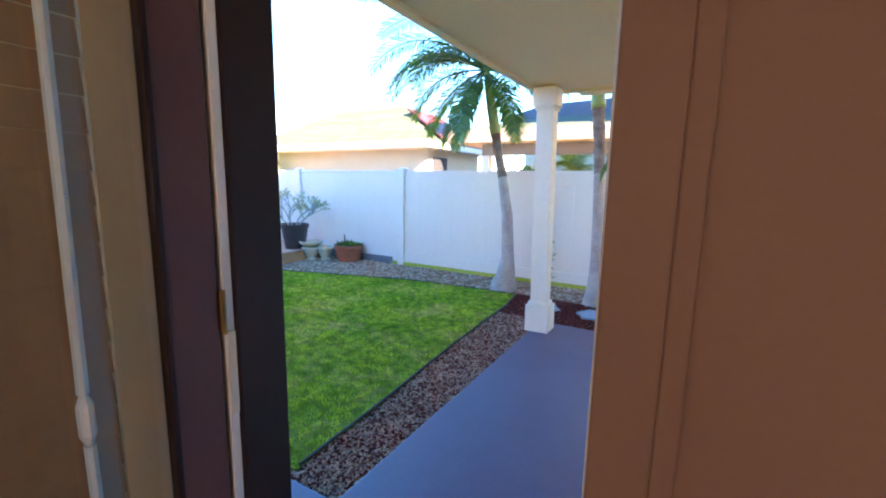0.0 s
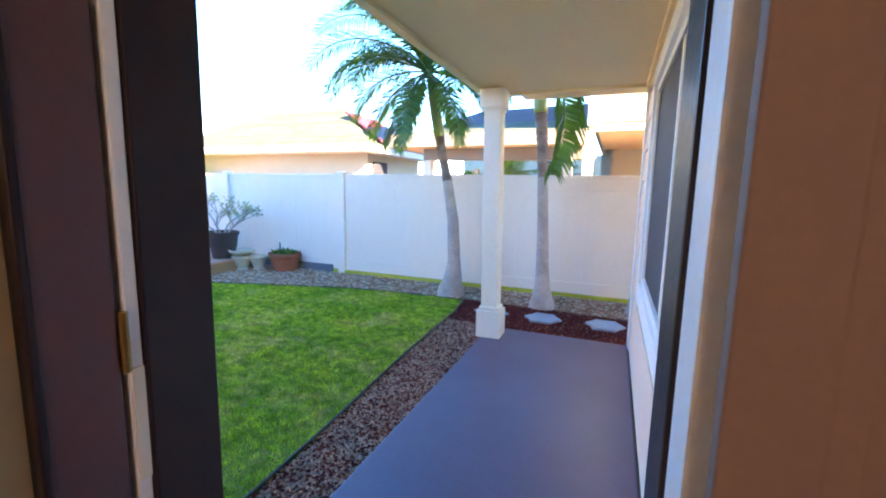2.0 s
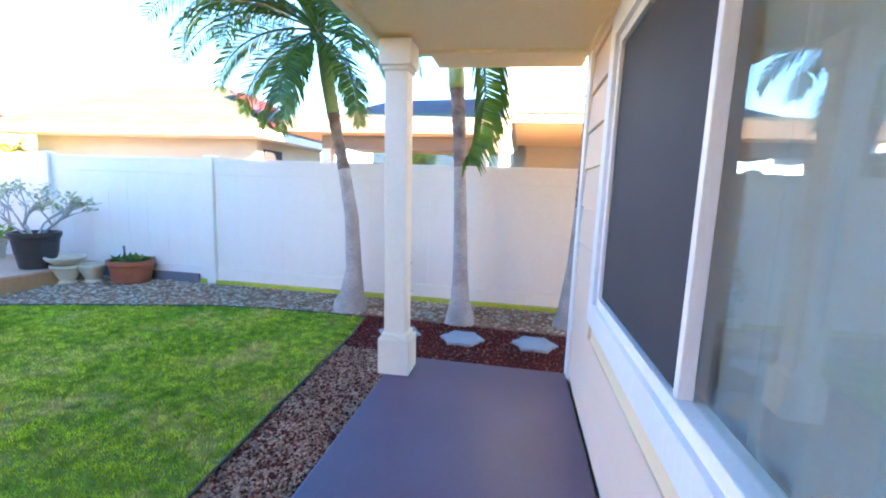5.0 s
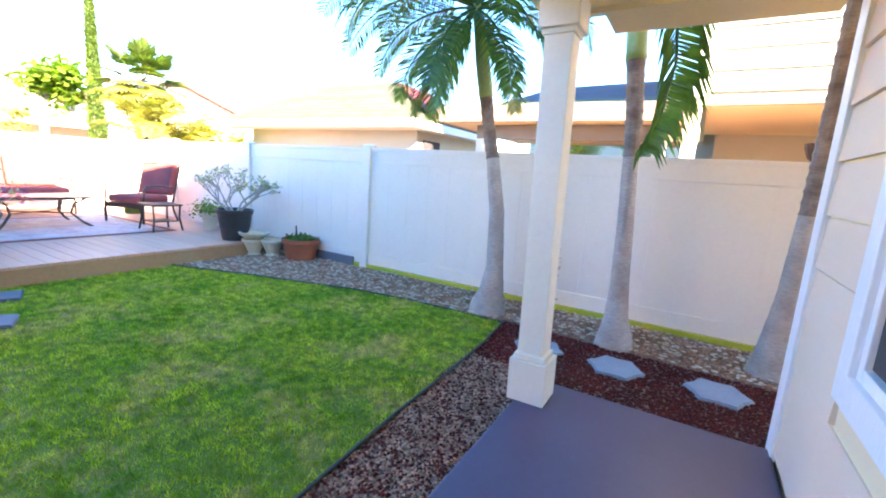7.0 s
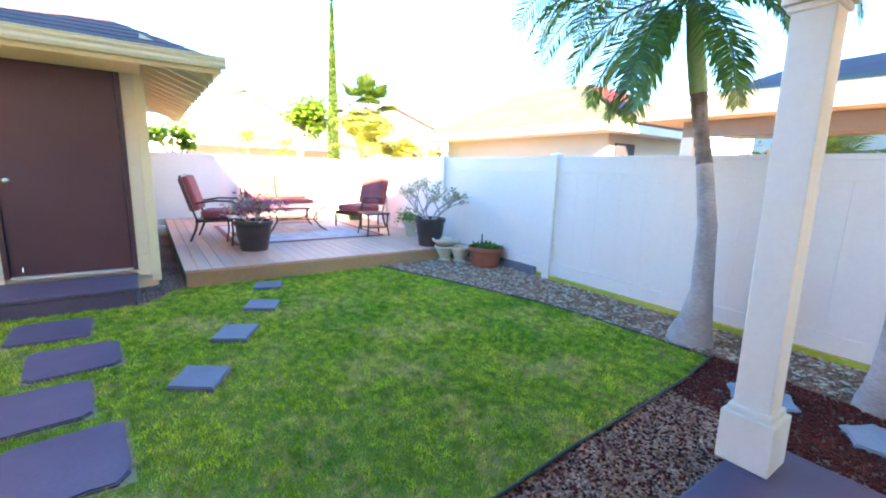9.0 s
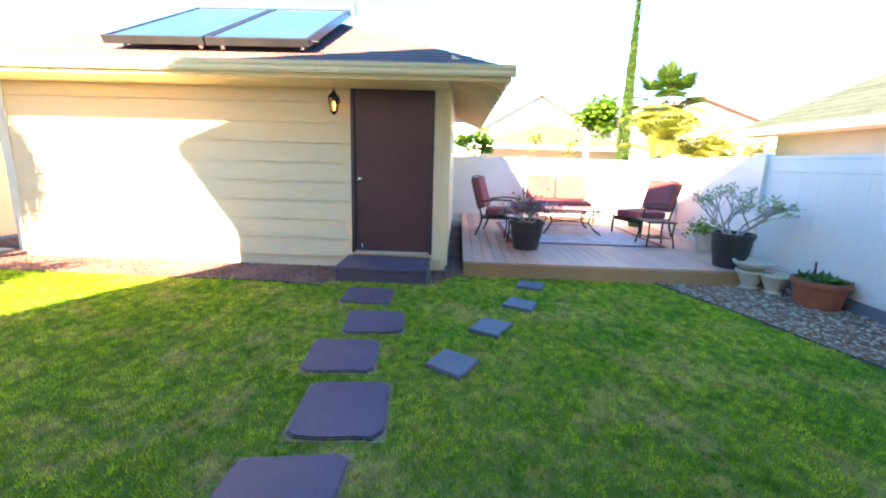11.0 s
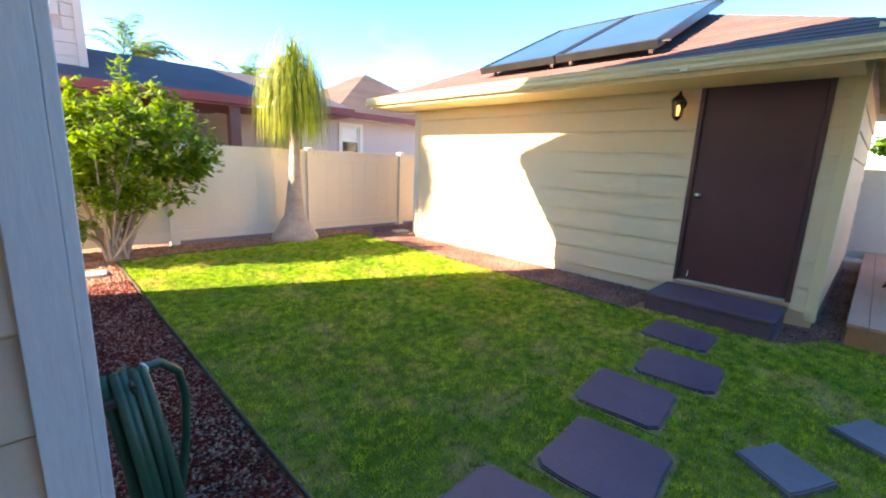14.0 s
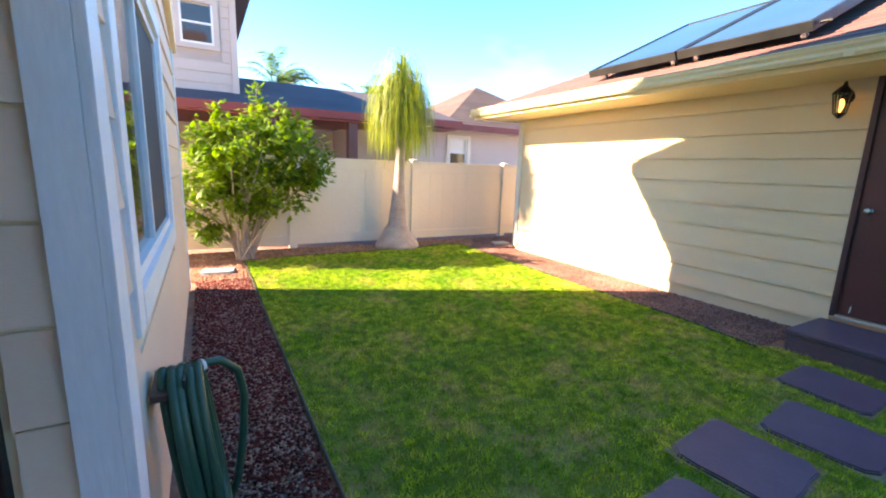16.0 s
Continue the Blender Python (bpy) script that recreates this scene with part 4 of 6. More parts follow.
def neighbour_w():
    part("west_wall", boxes(((-26.0, 3.4, 0), (-19.5, 9.3, 2.1))), STUCCO_WHITE, kind="structure")
    hip_roof("west_roof", -27.0, -18.7, 2.7, 10.0, 2.22, 0.34, GREYROOF, 0.25)
    part("west_fascia", boxes(((-18.7, 2.7, 2.05), (-18.62, 10.0, 2.24)), bevel=0.01), TRIM, kind="structure")
    part("west_house_gable", solid([[(-27.5, 2.6, 3.05), (-27.5, 6.95, 5.5), (-34, 6.95, 5.5), (-34, 2.6, 3.05)], [(-27.5, 6.95, 5.5), (-27.5, 11.3, 3.05), (-34, 11.3, 3.05), (-34, 6.95, 5.5)]], 3.0), STUCCO_WHITE, kind="structure")
    part("west_house_verge", solid([[(-27.2, 2.1, 2.86), (-27.2, 6.95, 5.6), (-34, 6.95, 5.6), (-34, 2.1, 2.86)], [(-27.2, 6.95, 5.6), (-27.2, 11.8, 2.86), (-34, 11.8, 2.86), (-34, 6.95, 5.6)]], 0.10), TAUPE_AND_SHADE, kind="structure")
    part("pink_house_gable", solid([[(-25.0, 11.2, 4.0), (-25.0, 15.0, 5.2), (-32, 15.0, 5.2), (-32, 11.2, 4.0)], [(-25.0, 15.0, 5.2), (-25.0, 21.0, 3.2), (-32, 21.0, 3.2), (-32, 15.0, 5.2)]], 3.2), STUCCO_WHITE, kind="structure")
    part("pink_house_verge", solid([[(-24.7, 10.6, 3.95), (-24.7, 15.0, 5.32), (-32, 15.0, 5.32), (-32, 10.6, 3.95)], [(-24.7, 15.0, 5.32), (-24.7, 21.6, 3.1), (-32, 21.6, 3.1), (-32, 15.0, 5.32)]], 0.16), REDROOF, kind="structure")


neighbour_w()
tagged(part("neighbour_window", boxes(((-6.298, 10.85, 1.6), (-6.26, 11.6, 2.12)), bevel=0.004), SCREEN, None, "dark window in the neighbour's cream wall"), category="window")


# ---- plants ----
def frond(base, az, elev, length, droop, leaf, rng, pairs=50, width=0.025, twist=0.0, hang=0.6):
    """One feather palm leaf: an arched midrib with narrow leaflets on both sides."""
    bm = bmesh.new()
    p, pts, dirs = Vector(base), [], []
    e, n = elev, 16
    for i in range(n + 1):
        d = Vector((math.cos(az) * math.cos(e), math.sin(az) * math.cos(e), math.sin(e)))
        pts.append(p.copy()), dirs.append(d)
        p = p + d * (length / n)
        e -= droop / n * (0.5 + i / n)
    tube(bm, pts, [0.014 * (1 - 0.85 * i / n) + 0.002 for i in range(n + 1)], 5)
    for k in range(pairs):
        t = (0.14 + 0.86 * k / (pairs - 1)) * n
        i = min(int(t), n - 1)
        o, d = pts[i].lerp(pts[i + 1], t - i), dirs[i]
        side = d.cross(Vector((0, 0, 1)))
        side = side.normalized() if side.length > 0.05 else Vector((-math.sin(az), math.cos(az), 0))
        ll = leaf * (math.sin(math.pi * min(1, 0.18 + 0.80 * k / pairs)) ** 0.6) * rng.uniform(0.85, 1.1)
        for s in (-1, 1):
            out = (side * s + d * 0.75 + Vector((0, 0, rng.uniform(-0.05, 0.22) + twist * s))).normalized()
            a = o
            mid = a + out * ll * 0.5
            tip = mid + (out + Vector((0, 0, -hang * rng.uniform(0.7, 1.3)))).normalized() * ll * 0.5
            w = d * (width * 0.5)
            vs = [bm.verts.new(q) for q in (a - w * 0.6, a + w * 0.6, mid + w, mid - w, tip)]
            bm.faces.new((vs[0], vs[1], vs[2], vs[3])), bm.faces.new((vs[3], vs[2], vs[4]))
    return bm


def palm(name, label, spine, radii, shaft, fronds, seed, ringed=None):
    rng = random.Random(seed)
    p = thing(name, label, "palm tree", "slender palms along the north fence", at=spine[0])
    o = Vector(spine[0])
    def run(pts, rad, step=0.03, ring=0.0):
        out, rr = [], []
        for (a, b), (r0, r1) in zip(zip(pts, pts[1:]), zip(rad, rad[1:])):
            a, b = Vector(a), Vector(b)
            n = max(2, int((b - a).length / step))
            for i in range(n):
                f = i / n
                out.append(a.lerp(b, f) - o), rr.append((r0 + (r1 - r0) * f) * (1 + ring * (1 if i % 3 == 0 else -0.4)) * (1 + rng.uniform(-0.01, 0.01)))
        out.append(Vector(pts[-1]) - o), rr.append(rad[-1])
        return out, rr
    cut = ringed or len(spine)
    part("trunk", tube(bmesh.new(), *run(spine[:cut], radii[:cut], 0.04, 0.012), 14), BARK, p, smooth=True)
    if ringed:
        part("ringed_trunk", tube(bmesh.new(), *run(spine[cut - 1:], radii[cut - 1:], 0.028, 0.06), 14), RINGBARK, p, "ringed reddish-brown upper trunk")
    top = Vector(spine[-1])
    sp = [top, top.lerp(Vector(shaft), 0.4), Vector(shaft)]
    part("crownshaft", tube(bmesh.new(), *run(sp, [radii[-1] * 1.15, radii[-1] * 1.1, radii[-1] * 0.6], 0.05), 14), CROWNSHAFT, p, "smooth green crownshaft", smooth=True)
    c = Vector(shaft) - o
    for az, el, ln, dr, leaf in fronds:
        part("frond", frond(c - Vector((0, 0, 0.05)), radians(az), radians(el), ln, radians(dr), leaf, rng), PALM, p)
    return p


RINGBARK = material("ringed_palm_bark", (0.17, 0.10, 0.08), (0.36, 0.27, 0.23), 0.9, 9, 25, 0.5, 0.3, (1, 1, 5), bumpscale=0.01)
palm("palm_tree", "slender palm with a flared grey trunk and arching green fronds", [(-2.0, 5.78, -0.02), (-2.0, 5.78, 0.06), (-1.98, 5.79, 0.20), (-1.97, 5.8, 0.45), (-2.0, 5.8, 1.0), (-2.09, 5.8, 1.5), (-2.17, 5.8, 1.84), (-2.21, 5.8, 2.06)], [0.19, 0.17, 0.125, 0.085, 0.072, 0.062, 0.058, 0.062], (-2.38, 5.78, 2.92),
     [(200, 82, 2.4, 62, 0.55), (180, 58, 2.1, 100, 0.55), (225, 60, 2.0, 95, 0.52), (40, 10, 1.2, 90, 0.44), (330, -30, 1.1, 60, 0.42), (60, -40, 1.05, 45, 0.40), (172, 72, 2.3, 78, 0.55), (260, 76, 2.1, 72, 0.5), (140, 62, 2.0, 88, 0.5), (188, 42, 2.0, 105, 0.55), (186, -20, 1.2, 70, 0.45), (182, 25, 1.75, 95, 0.55), (172, 50, 1.6, 150, 0.5), (190, 5, 1.3, 95, 0.46), (215, 30, 1.5, 130, 0.48), (20, 25, 1.35, 120, 0.46), (310, 20, 1.35, 115, 0.46), (205, 65, 2.1, 95, 0.52), (150, 80, 2.0, 85, 0.5), (240, 75, 2.0, 90, 0.5), (165, 75, 1.8, 90, 0.52), (230, 20, 1.5, 100, 0.40), (10, 45, 1.6, 110, 0.40), (330, 65, 1.7, 100, 0.40), (60, 60, 1.6, 110, 0.40), (110, 55, 1.7, 100, 0.4), (275, -25, 1.25, 55, 0.36), (255, 55, 1.6, 115, 0.4), (350, -10, 1.2, 75, 0.36), (195, -45, 1.15, 40, 0.42), (240, -60, 1.0, 20, 0.38), (170, -55, 1.1, 25, 0.4), (290, 50, 1.5, 130, 0.38)], 4, ringed=6)
palm("palm_tree", "slender palm with a ringed trunk and a broad hanging frond", [(-0.78, 5.68, -0.02), (-0.78, 5.68, 0.06), (-0.79, 5.69, 0.22), (-0.80, 5.7, 0.5), (-0.82, 5.7, 1.0), (-0.85, 5.7, 1.55), (-0.87, 5.7, 1.9), (-0.91, 5.7, 2.28)], [0.16, 0.145, 0.10, 0.076, 0.066, 0.060, 0.066, 0.070], (-0.98, 5.7, 3.15),
     [(200, 55, 1.8, 110, 0.52), (150, 60, 1.8, 100, 0.52), (20, 60, 1.8, 105, 0.52), (330, 45, 1.7, 105, 0.52), (80, 60, 1.6, 100, 0.4), (255, 60, 1.7, 110, 0.52), (300, 55, 1.7, 120, 0.4), (120, 45, 1.6, 110, 0.4)], 9, ringed=6)
palm("palm_tree", "slender palm with a long ringed trunk beside the house corner", [(0.31, 5.85, -0.02), (0.31, 5.85, 0.05), (0.31, 5.85, 0.25), (0.33, 5.85, 0.6), (0.35, 5.85, 1.2), (0.36, 5.85, 1.9), (0.36, 5.85, 2.6)], [0.17, 0.15, 0.11, 0.085, 0.075, 0.070, 0.070], (0.36, 5.85, 3.3),
     [(200, 55, 1.8, 110, 0.52), (140, 60, 1.8, 100, 0.52), (20, 60, 1.8, 105, 0.52), (310, 45, 1.7, 105, 0.52), (80, 60, 1.6, 100, 0.4), (250, 50, 1.7, 120, 0.52)], 12, ringed=5)


def hanging_frond():
    rng = random.Random(3)
    bm = bmesh.new()
    pts = [Vector((-0.92, 5.62, 3.1)), Vector((-0.78, 5.56, 2.95)), Vector((-0.66, 5.54, 2.6)), Vector((-0.62, 5.52, 2.2)), Vector((-0.66, 5.5, 1.85)), Vector((-0.76, 5.5, 1.6))]
    tube(bm, pts, [0.018, 0.017, 0.014, 0.011, 0.007, 0.004], 6)
    for k in range(66):
        t = 0.4 + 4.55 * k / 65
        i = min(int(t), 4)
        o = pts[i].lerp(pts[i + 1], t - i)
        ll = 0.40 * (0.5 + 0.5 * math.sin(math.pi * min(1, 0.15 + k / 78))) * rng.uniform(0.8, 1.12)
        for s, spread in ((1, 0.55), (-1, 0.10)):
            out = Vector((s * spread * rng.uniform(0.8, 1.1), rng.uniform(-0.22, 0.22), -0.8)).normalized()
            first = (out + Vector((s * (0.5 if s > 0 else 0.12), 0, 0.42))).normalized()
            mid = o + first * ll * 0.45
            tip = mid + (out + Vector((0, 0, -0.35))).normalized() * ll * 0.6 * (1.0 if s > 0 else 0.7)
            vs = [bm.verts.new(q) for q in (o + Vector((0, 0, 0.010)), o - Vector((0, 0, 0.010)), mid - Vector((0.008 * s, 0, 0.015)), mid + Vector((0.008 * s, 0, 0.015)), tip)]
            bm.faces.new((vs[0], vs[1], vs[2], vs[3])), bm.faces.new((vs[3], vs[2], vs[4]))
    palm2 = bpy.data.objects["palm_tree.001"]
    bm.transform(Matrix.Translation(-palm2.location))
    part("hanging_frond", bm, PALM, palm2, "broad dark frond hanging down the trunk")


hanging_frond()


def leaves(points, size, rng, shape=0.45, droop=0.3):
    """Many small pointed leaves, as raw lists for one mesh."""
    verts, faces = [], []
    for p in points:
        a, tilt = rng.uniform(0, 2 * math.pi), rng.uniform(-0.7, 0.5) - droop
        l = size * rng.uniform(0.6, 1.25)
        d = Vector((math.cos(a) * math.cos(tilt), math.sin(a) * math.cos(tilt), math.sin(tilt)))
        s = d.cross(Vector((0, 0, 1))).normalized() * l * shape
        n = s.cross(d).normalized() * l * 0.12
        k = len(verts)
        verts += [p, p + d * l * 0.45 + s - n, p + d * l, p + d * l * 0.45 - s - n]
        faces += [(k, k + 1, k + 2), (k, k + 2, k + 3)]
    return verts, faces


def leaf_mesh(name, points, size, mat, parent, rng, shape=0.45, droop=0.3, label=""):
    v, f = leaves(points, size, rng, shape, droop)
    me = bpy.data.meshes.new(name)
    me.from_pydata(v, [], f)
    me.materials.append(mat)
    ob = new(name, me)
    ob.parent = parent
    return tagged(ob, label, kind="stuff")


def clumps(rng, centre, radius, n_clumps, per, spread, squash=0.85):
    pts, mids = [], []
    for _ in range(n_clumps):
        while True:
            v = Vector([rng.uniform(-1, 1) for _ in range(3)])
            if 0.25 < v.length < 1:
                break
        m = Vector(centre) + Vector((v.x * radius[0], v.y * radius[1], v.z * radius[2]))
        mids.append(m)
        for _ in range(per):
            q = Vector([rng.gauss(0, 1) for _ in range(3)]) * spread
            pts.append(m + Vector((q.x, q.y, q.z * squash)))
    return pts, mids


def ponytail():
    rng = random.Random(21)
    p = thing("ponytail_palm", "ponytail palm with a swollen grey base and drooping yellow-green leaves", "palm tree", at=(-4.08, -4.56, -0.02))
    prof = [(0.40, 0.0), (0.38, 0.08), (0.31, 0.18), (0.22, 0.34), (0.165, 0.42), (0.125, 0.78), (0.10, 1.05), (0.085, 1.35), (0.08, 1.7), (0.075, 2.3)]
    bm = lathe(bmesh.new(), prof, 28)
    for v in bm.verts:
        k = 1 + 0.08 * noise.noise(v.co * 4.0)
        v.co.x, v.co.y = v.co.x * k - 0.03 * v.co.z, v.co.y * k
    part("trunk", bm, BARK, p, smooth=True)
    bm = bmesh.new()
    for _ in range(1900):
        a, lift, ln = rng.uniform(0, 2 * math.pi), rng.uniform(-0.2, 1.56), rng.uniform(0.70, 1.2)
        z = rng.uniform(2.25, 2.75) + max(0.0, lift - 0.9) * rng.uniform(0.1, 0.75)
        q = Vector((-0.05, 0, z))
        e, w, prev, n = lift, rng.uniform(0.005, 0.010), None, 8
        side = Vector((-math.sin(a), math.cos(a), 0))
        reach = rng.uniform(0.85, 1.55)
        for i in range(n + 1):
            ww = w * (1 - 0.8 * i / n)
            cur = (bm.verts.new(q - side * ww), bm.verts.new(q + side * ww))
            if prev:
                bm.faces.new((prev[0], prev[1], cur[1], cur[0]))
            prev = cur
            d = Vector((math.cos(a) * max(0.0, math.cos(e)) * reach, math.sin(a) * max(0.0, math.cos(e)) * reach, math.sin(e)))
            q = q + d * (ln / n)
            e = max(-1.53, e - (lift + 1.5) / (n * 0.42))
    part("crown", bm, YELLOWLEAF, p, "drooping strap leaves", kind="stuff")


ponytail()


def bush():
    rng = random.Random(5)
    p = thing("citrus_bush", "leafy green bush with several thin stems beside the fence", "bush", at=(-1.62, -4.35, 0))
    pts, mids = clumps(rng, (-0.30, 0.0, 1.42), (0.92, 0.62, 0.80), 66, 44, 0.085)
    more, m2 = clumps(rng, (0.32, 0.0, 0.95), (0.62, 0.42, 0.72), 50, 38, 0.075)
    sprig, m3 = clumps(rng, (-0.55, 0, 1.35), (0.65, 0.3, 0.35), 24, 34, 0.07)
    leaf_mesh("crown", pts + more + sprig, 0.12, BUSHLEAF, p, rng, 0.32)
    for mids_ in (mids[::4], m2[::4], m3[::4]):
        for m in mids_:
            b = Vector((rng.uniform(-0.1, 0.12), rng.uniform(-0.08, 0.08), -0.02))
            part("stem", tube(bmesh.new(), [b, b.lerp(m, 0.35) + Vector((rng.uniform(-0.05, 0.05), 0, 0.1)), m], [0.022, 0.014, 0.004], 6), BARK, p)
    for x, z in ((-0.25, 2.45), (-0.95, 2.0), (0.25, 2.15), (-1.2, 1.6), (0.55, 1.75)):
        pts = [Vector((x + rng.gauss(0, 0.05), rng.gauss(0, 0.05), z - k * 0.006)) for k in range(60)]
        leaf_mesh("sprig", pts, 0.11, BUSHLEAF, p, rng, 0.3, -0.4)
        part("stem", tube(bmesh.new(), [(x * 0.5, 0, 1.2), (x, 0, z)], [0.01, 0.004], 5), BARK, p)


bush()


def far_tree(label, at, trunk_h, crown, radius, n, per, size, mat, seed, spread=0.16):
    rng = random.Random(seed)
    p = thing("tree", label, "tree", at=at)
    part("trunk", tube(bmesh.new(), [(0, 0, -0.05), (0.03, 0, trunk_h * 0.5), (0, 0.02, trunk_h)], [0.12, 0.09, 0.06], 9), BARK, p)
    pts, mids = clumps(rng, crown, radius, n, per, spread)
    for m in mids[::3]:
        part("branch", tube(bmesh.new(), [(0, 0.02, trunk_h * 0.85), m], [0.04, 0.012], 5), BARK, p)
    leaf_mesh("crown", pts, size, mat, p, rng, 0.42)
    return p


BRIGHTLEAF = leafy("bright_leaf", (0.10, 0.22, 0.03), (0.20, 0.34, 0.06), 0.45, 0.4)
GOLDLEAF = leafy("golden_palm_leaf", (0.24, 0.26, 0.06), (0.42, 0.40, 0.12), 0.4, 0.45)
far_tree("small round-headed tree with bright green clumps beyond the fence", (-13.0, 5.75, 0), 2.6, (0, 0.15, 2.85), (0.4, 0.55, 0.5), 15, 90, 0.17, BRIGHTLEAF, 31)
far_tree("small leafy shrub with bright green leaves beyond the fence", (-12.2, 2.6, 0), 1.6, (0, 0, 1.95), (0.3, 0.5, 0.25), 9, 60, 0.14, BRIGHTLEAF, 32, 0.1)


def fan_palm():
    rng = random.Random(8)
    p = thing("fan_palm", "fan palm with green leaves above golden lower leaves", "palm tree", at=(-13.4, 7.95, 0))
    part("trunk", tube(bmesh.new(), [(0, 0, -0.05), (0, 0, 3.3)], [0.14, 0.10], 10), BARK, p)
    for k in range(46):
        a, el = rng.uniform(0, 6.28), rng.uniform(-0.8, 1.4)
        h = Vector((0, 0, 3.25)) + Vector((math.cos(a) * math.cos(el), math.sin(a) * math.cos(el), math.sin(el))) * rng.uniform(0.5, 0.75)
        bm = bmesh.new()
        tube(bm, [(0, 0, 3.2), h], 0.012, 4)
        out = (h - Vector((0, 0, 3.2))).normalized()
        side = out.cross(Vector((0, 0, 1))).normalized()
        for j in range(15):
            t = (j - 7) / 7 * 1.25
            d = (out * math.cos(t) + side * math.sin(t) + Vector((0, 0, -0.12))).normalized()
            n = d.cross(Vector((0, 0, 1))).normalized() * 0.04
            tip = h + d * 0.62 + Vector((0, 0, -0.08))
            vs = [bm.verts.new(q) for q in (h, h + d * 0.2 + n * 1.5, tip, h + d * 0.2 - n * 1.5)]
            bm.faces.new(vs)
        part("leaf", bm, PALM2 if el > -0.1 else GOLDLEAF, p)


PALM2 = leafy("fan_leaf", (0.07, 0.14, 0.03), (0.14, 0.22, 0.06), 0.4, 0.4)
fan_palm()


def feather_clump(label, at, n, length, mat, seed, base=0.8, el=(30, 85), leaf=0.4):
    rng = random.Random(seed)
    p = thing("areca_palm", label, "palm tree", at=at)
    for _ in range(5):
        x, y = rng.uniform(-0.2, 0.2), rng.uniform(-0.2, 0.2)
        part("stem", tube(bmesh.new(), [(x, y, -0.05), (x * 1.5, y * 1.5, base + 0.3)], 0.04, 6), CROWNSHAFT, p)
    for _ in range(n):
        part("frond", frond((rng.uniform(-0.2, 0.2), rng.uniform(-0.2, 0.2), base + rng.uniform(0, 0.35)), rng.uniform(0, 6.28), radians(rng.uniform(*el)), length * rng.uniform(0.75, 1.1), radians(rng.uniform(70, 120)), leaf, rng, 24, 0.045), mat, p)


feather_clump("golden feather palm in sunshine beyond the fence", (-12.6, 7.6, 0), 30, 1.5, GOLDLEAF, 41, 1.65)
feather_clump("golden feather palm in sunshine beyond the fence", (-13.0, 8.8, 0), 26, 1.4, GOLDLEAF, 42, 1.35)
feather_clump("golden feather palm in sunshine beyond the fence", (-12.9, 10.0, 0), 22, 1.3, GOLDLEAF, 43, 1.15)
feather_clump("small green palm beyond the terrace", (-3.1, 13.8, 0), 12, 1.3, GOLDLEAF, 44, 1.6)
feather_clump("dark green palm beyond the terrace", (-1.6, 14.0, 0), 14, 1.3, PALM, 45, 1.4)
feather_clump("green palm rising behind the neighbour's roof", (-3.6, -14.5, 0), 16, 1.7, PALM2, 46, 3.8)
feather_clump("green palm rising behind the neighbour's roof", (-7.2, -15.0, 0), 14, 1.5, PALM2, 47, 3.5)


CYPRESSLEAF = leafy("cypress_leaf", (0.06, 0.13, 0.025), (0.11, 0.20, 0.045), 0.35, 0.6)


def cypress():
    rng = random.Random(77)
    p = thing("italian_cypress", "tall narrow italian cypress with dense green foliage", "tree", at=(-17.0, 8.25, 0))
    part("trunk", tube(bmesh.new(), [(0, 0, -0.05), (0, 0, 7.3)], [0.14, 0.02], 8), BARK, p)
    pts = []
    for _ in range(18000):
        z = rng.uniform(0.4, 7.5)
        r = 0.25 * min(1, max(0.0, 7.6 - z) / 6.2) ** 0.75 * rng.uniform(0.5, 1.05)
        a = rng.uniform(0, 6.28)
        pts.append(Vector((r * math.cos(a), r * math.sin(a), z)))
    leaf_mesh("foliage", pts, 0.085, CYPRESSLEAF, p, rng, 0.3, -1.0)


cypress()


# ---- pots ----
def pot(name, label, at, profile, mat, group="", soil=True, sides=28):
    p = thing(name, label, "flower pot", group, at=at)
    part("body", lathe(bmesh.new(), profile, sides), mat, p, smooth=False)
    return p


def tub(at, r, h, mat):
    k = r
    return [(k * 0.70, 0), (k * 0.74, h * 0.08), (k * 0.82, h * 0.38), (k * 0.845, h * 0.40), (k * 0.86, h * 0.44), (k * 0.94, h * 0.80), (k, h * 0.86), (k * 1.04, h * 0.90), (k * 1.04, h), (k * 0.93, h), (k * 0.90, h * 0.90), (0.02, h * 0.90)]


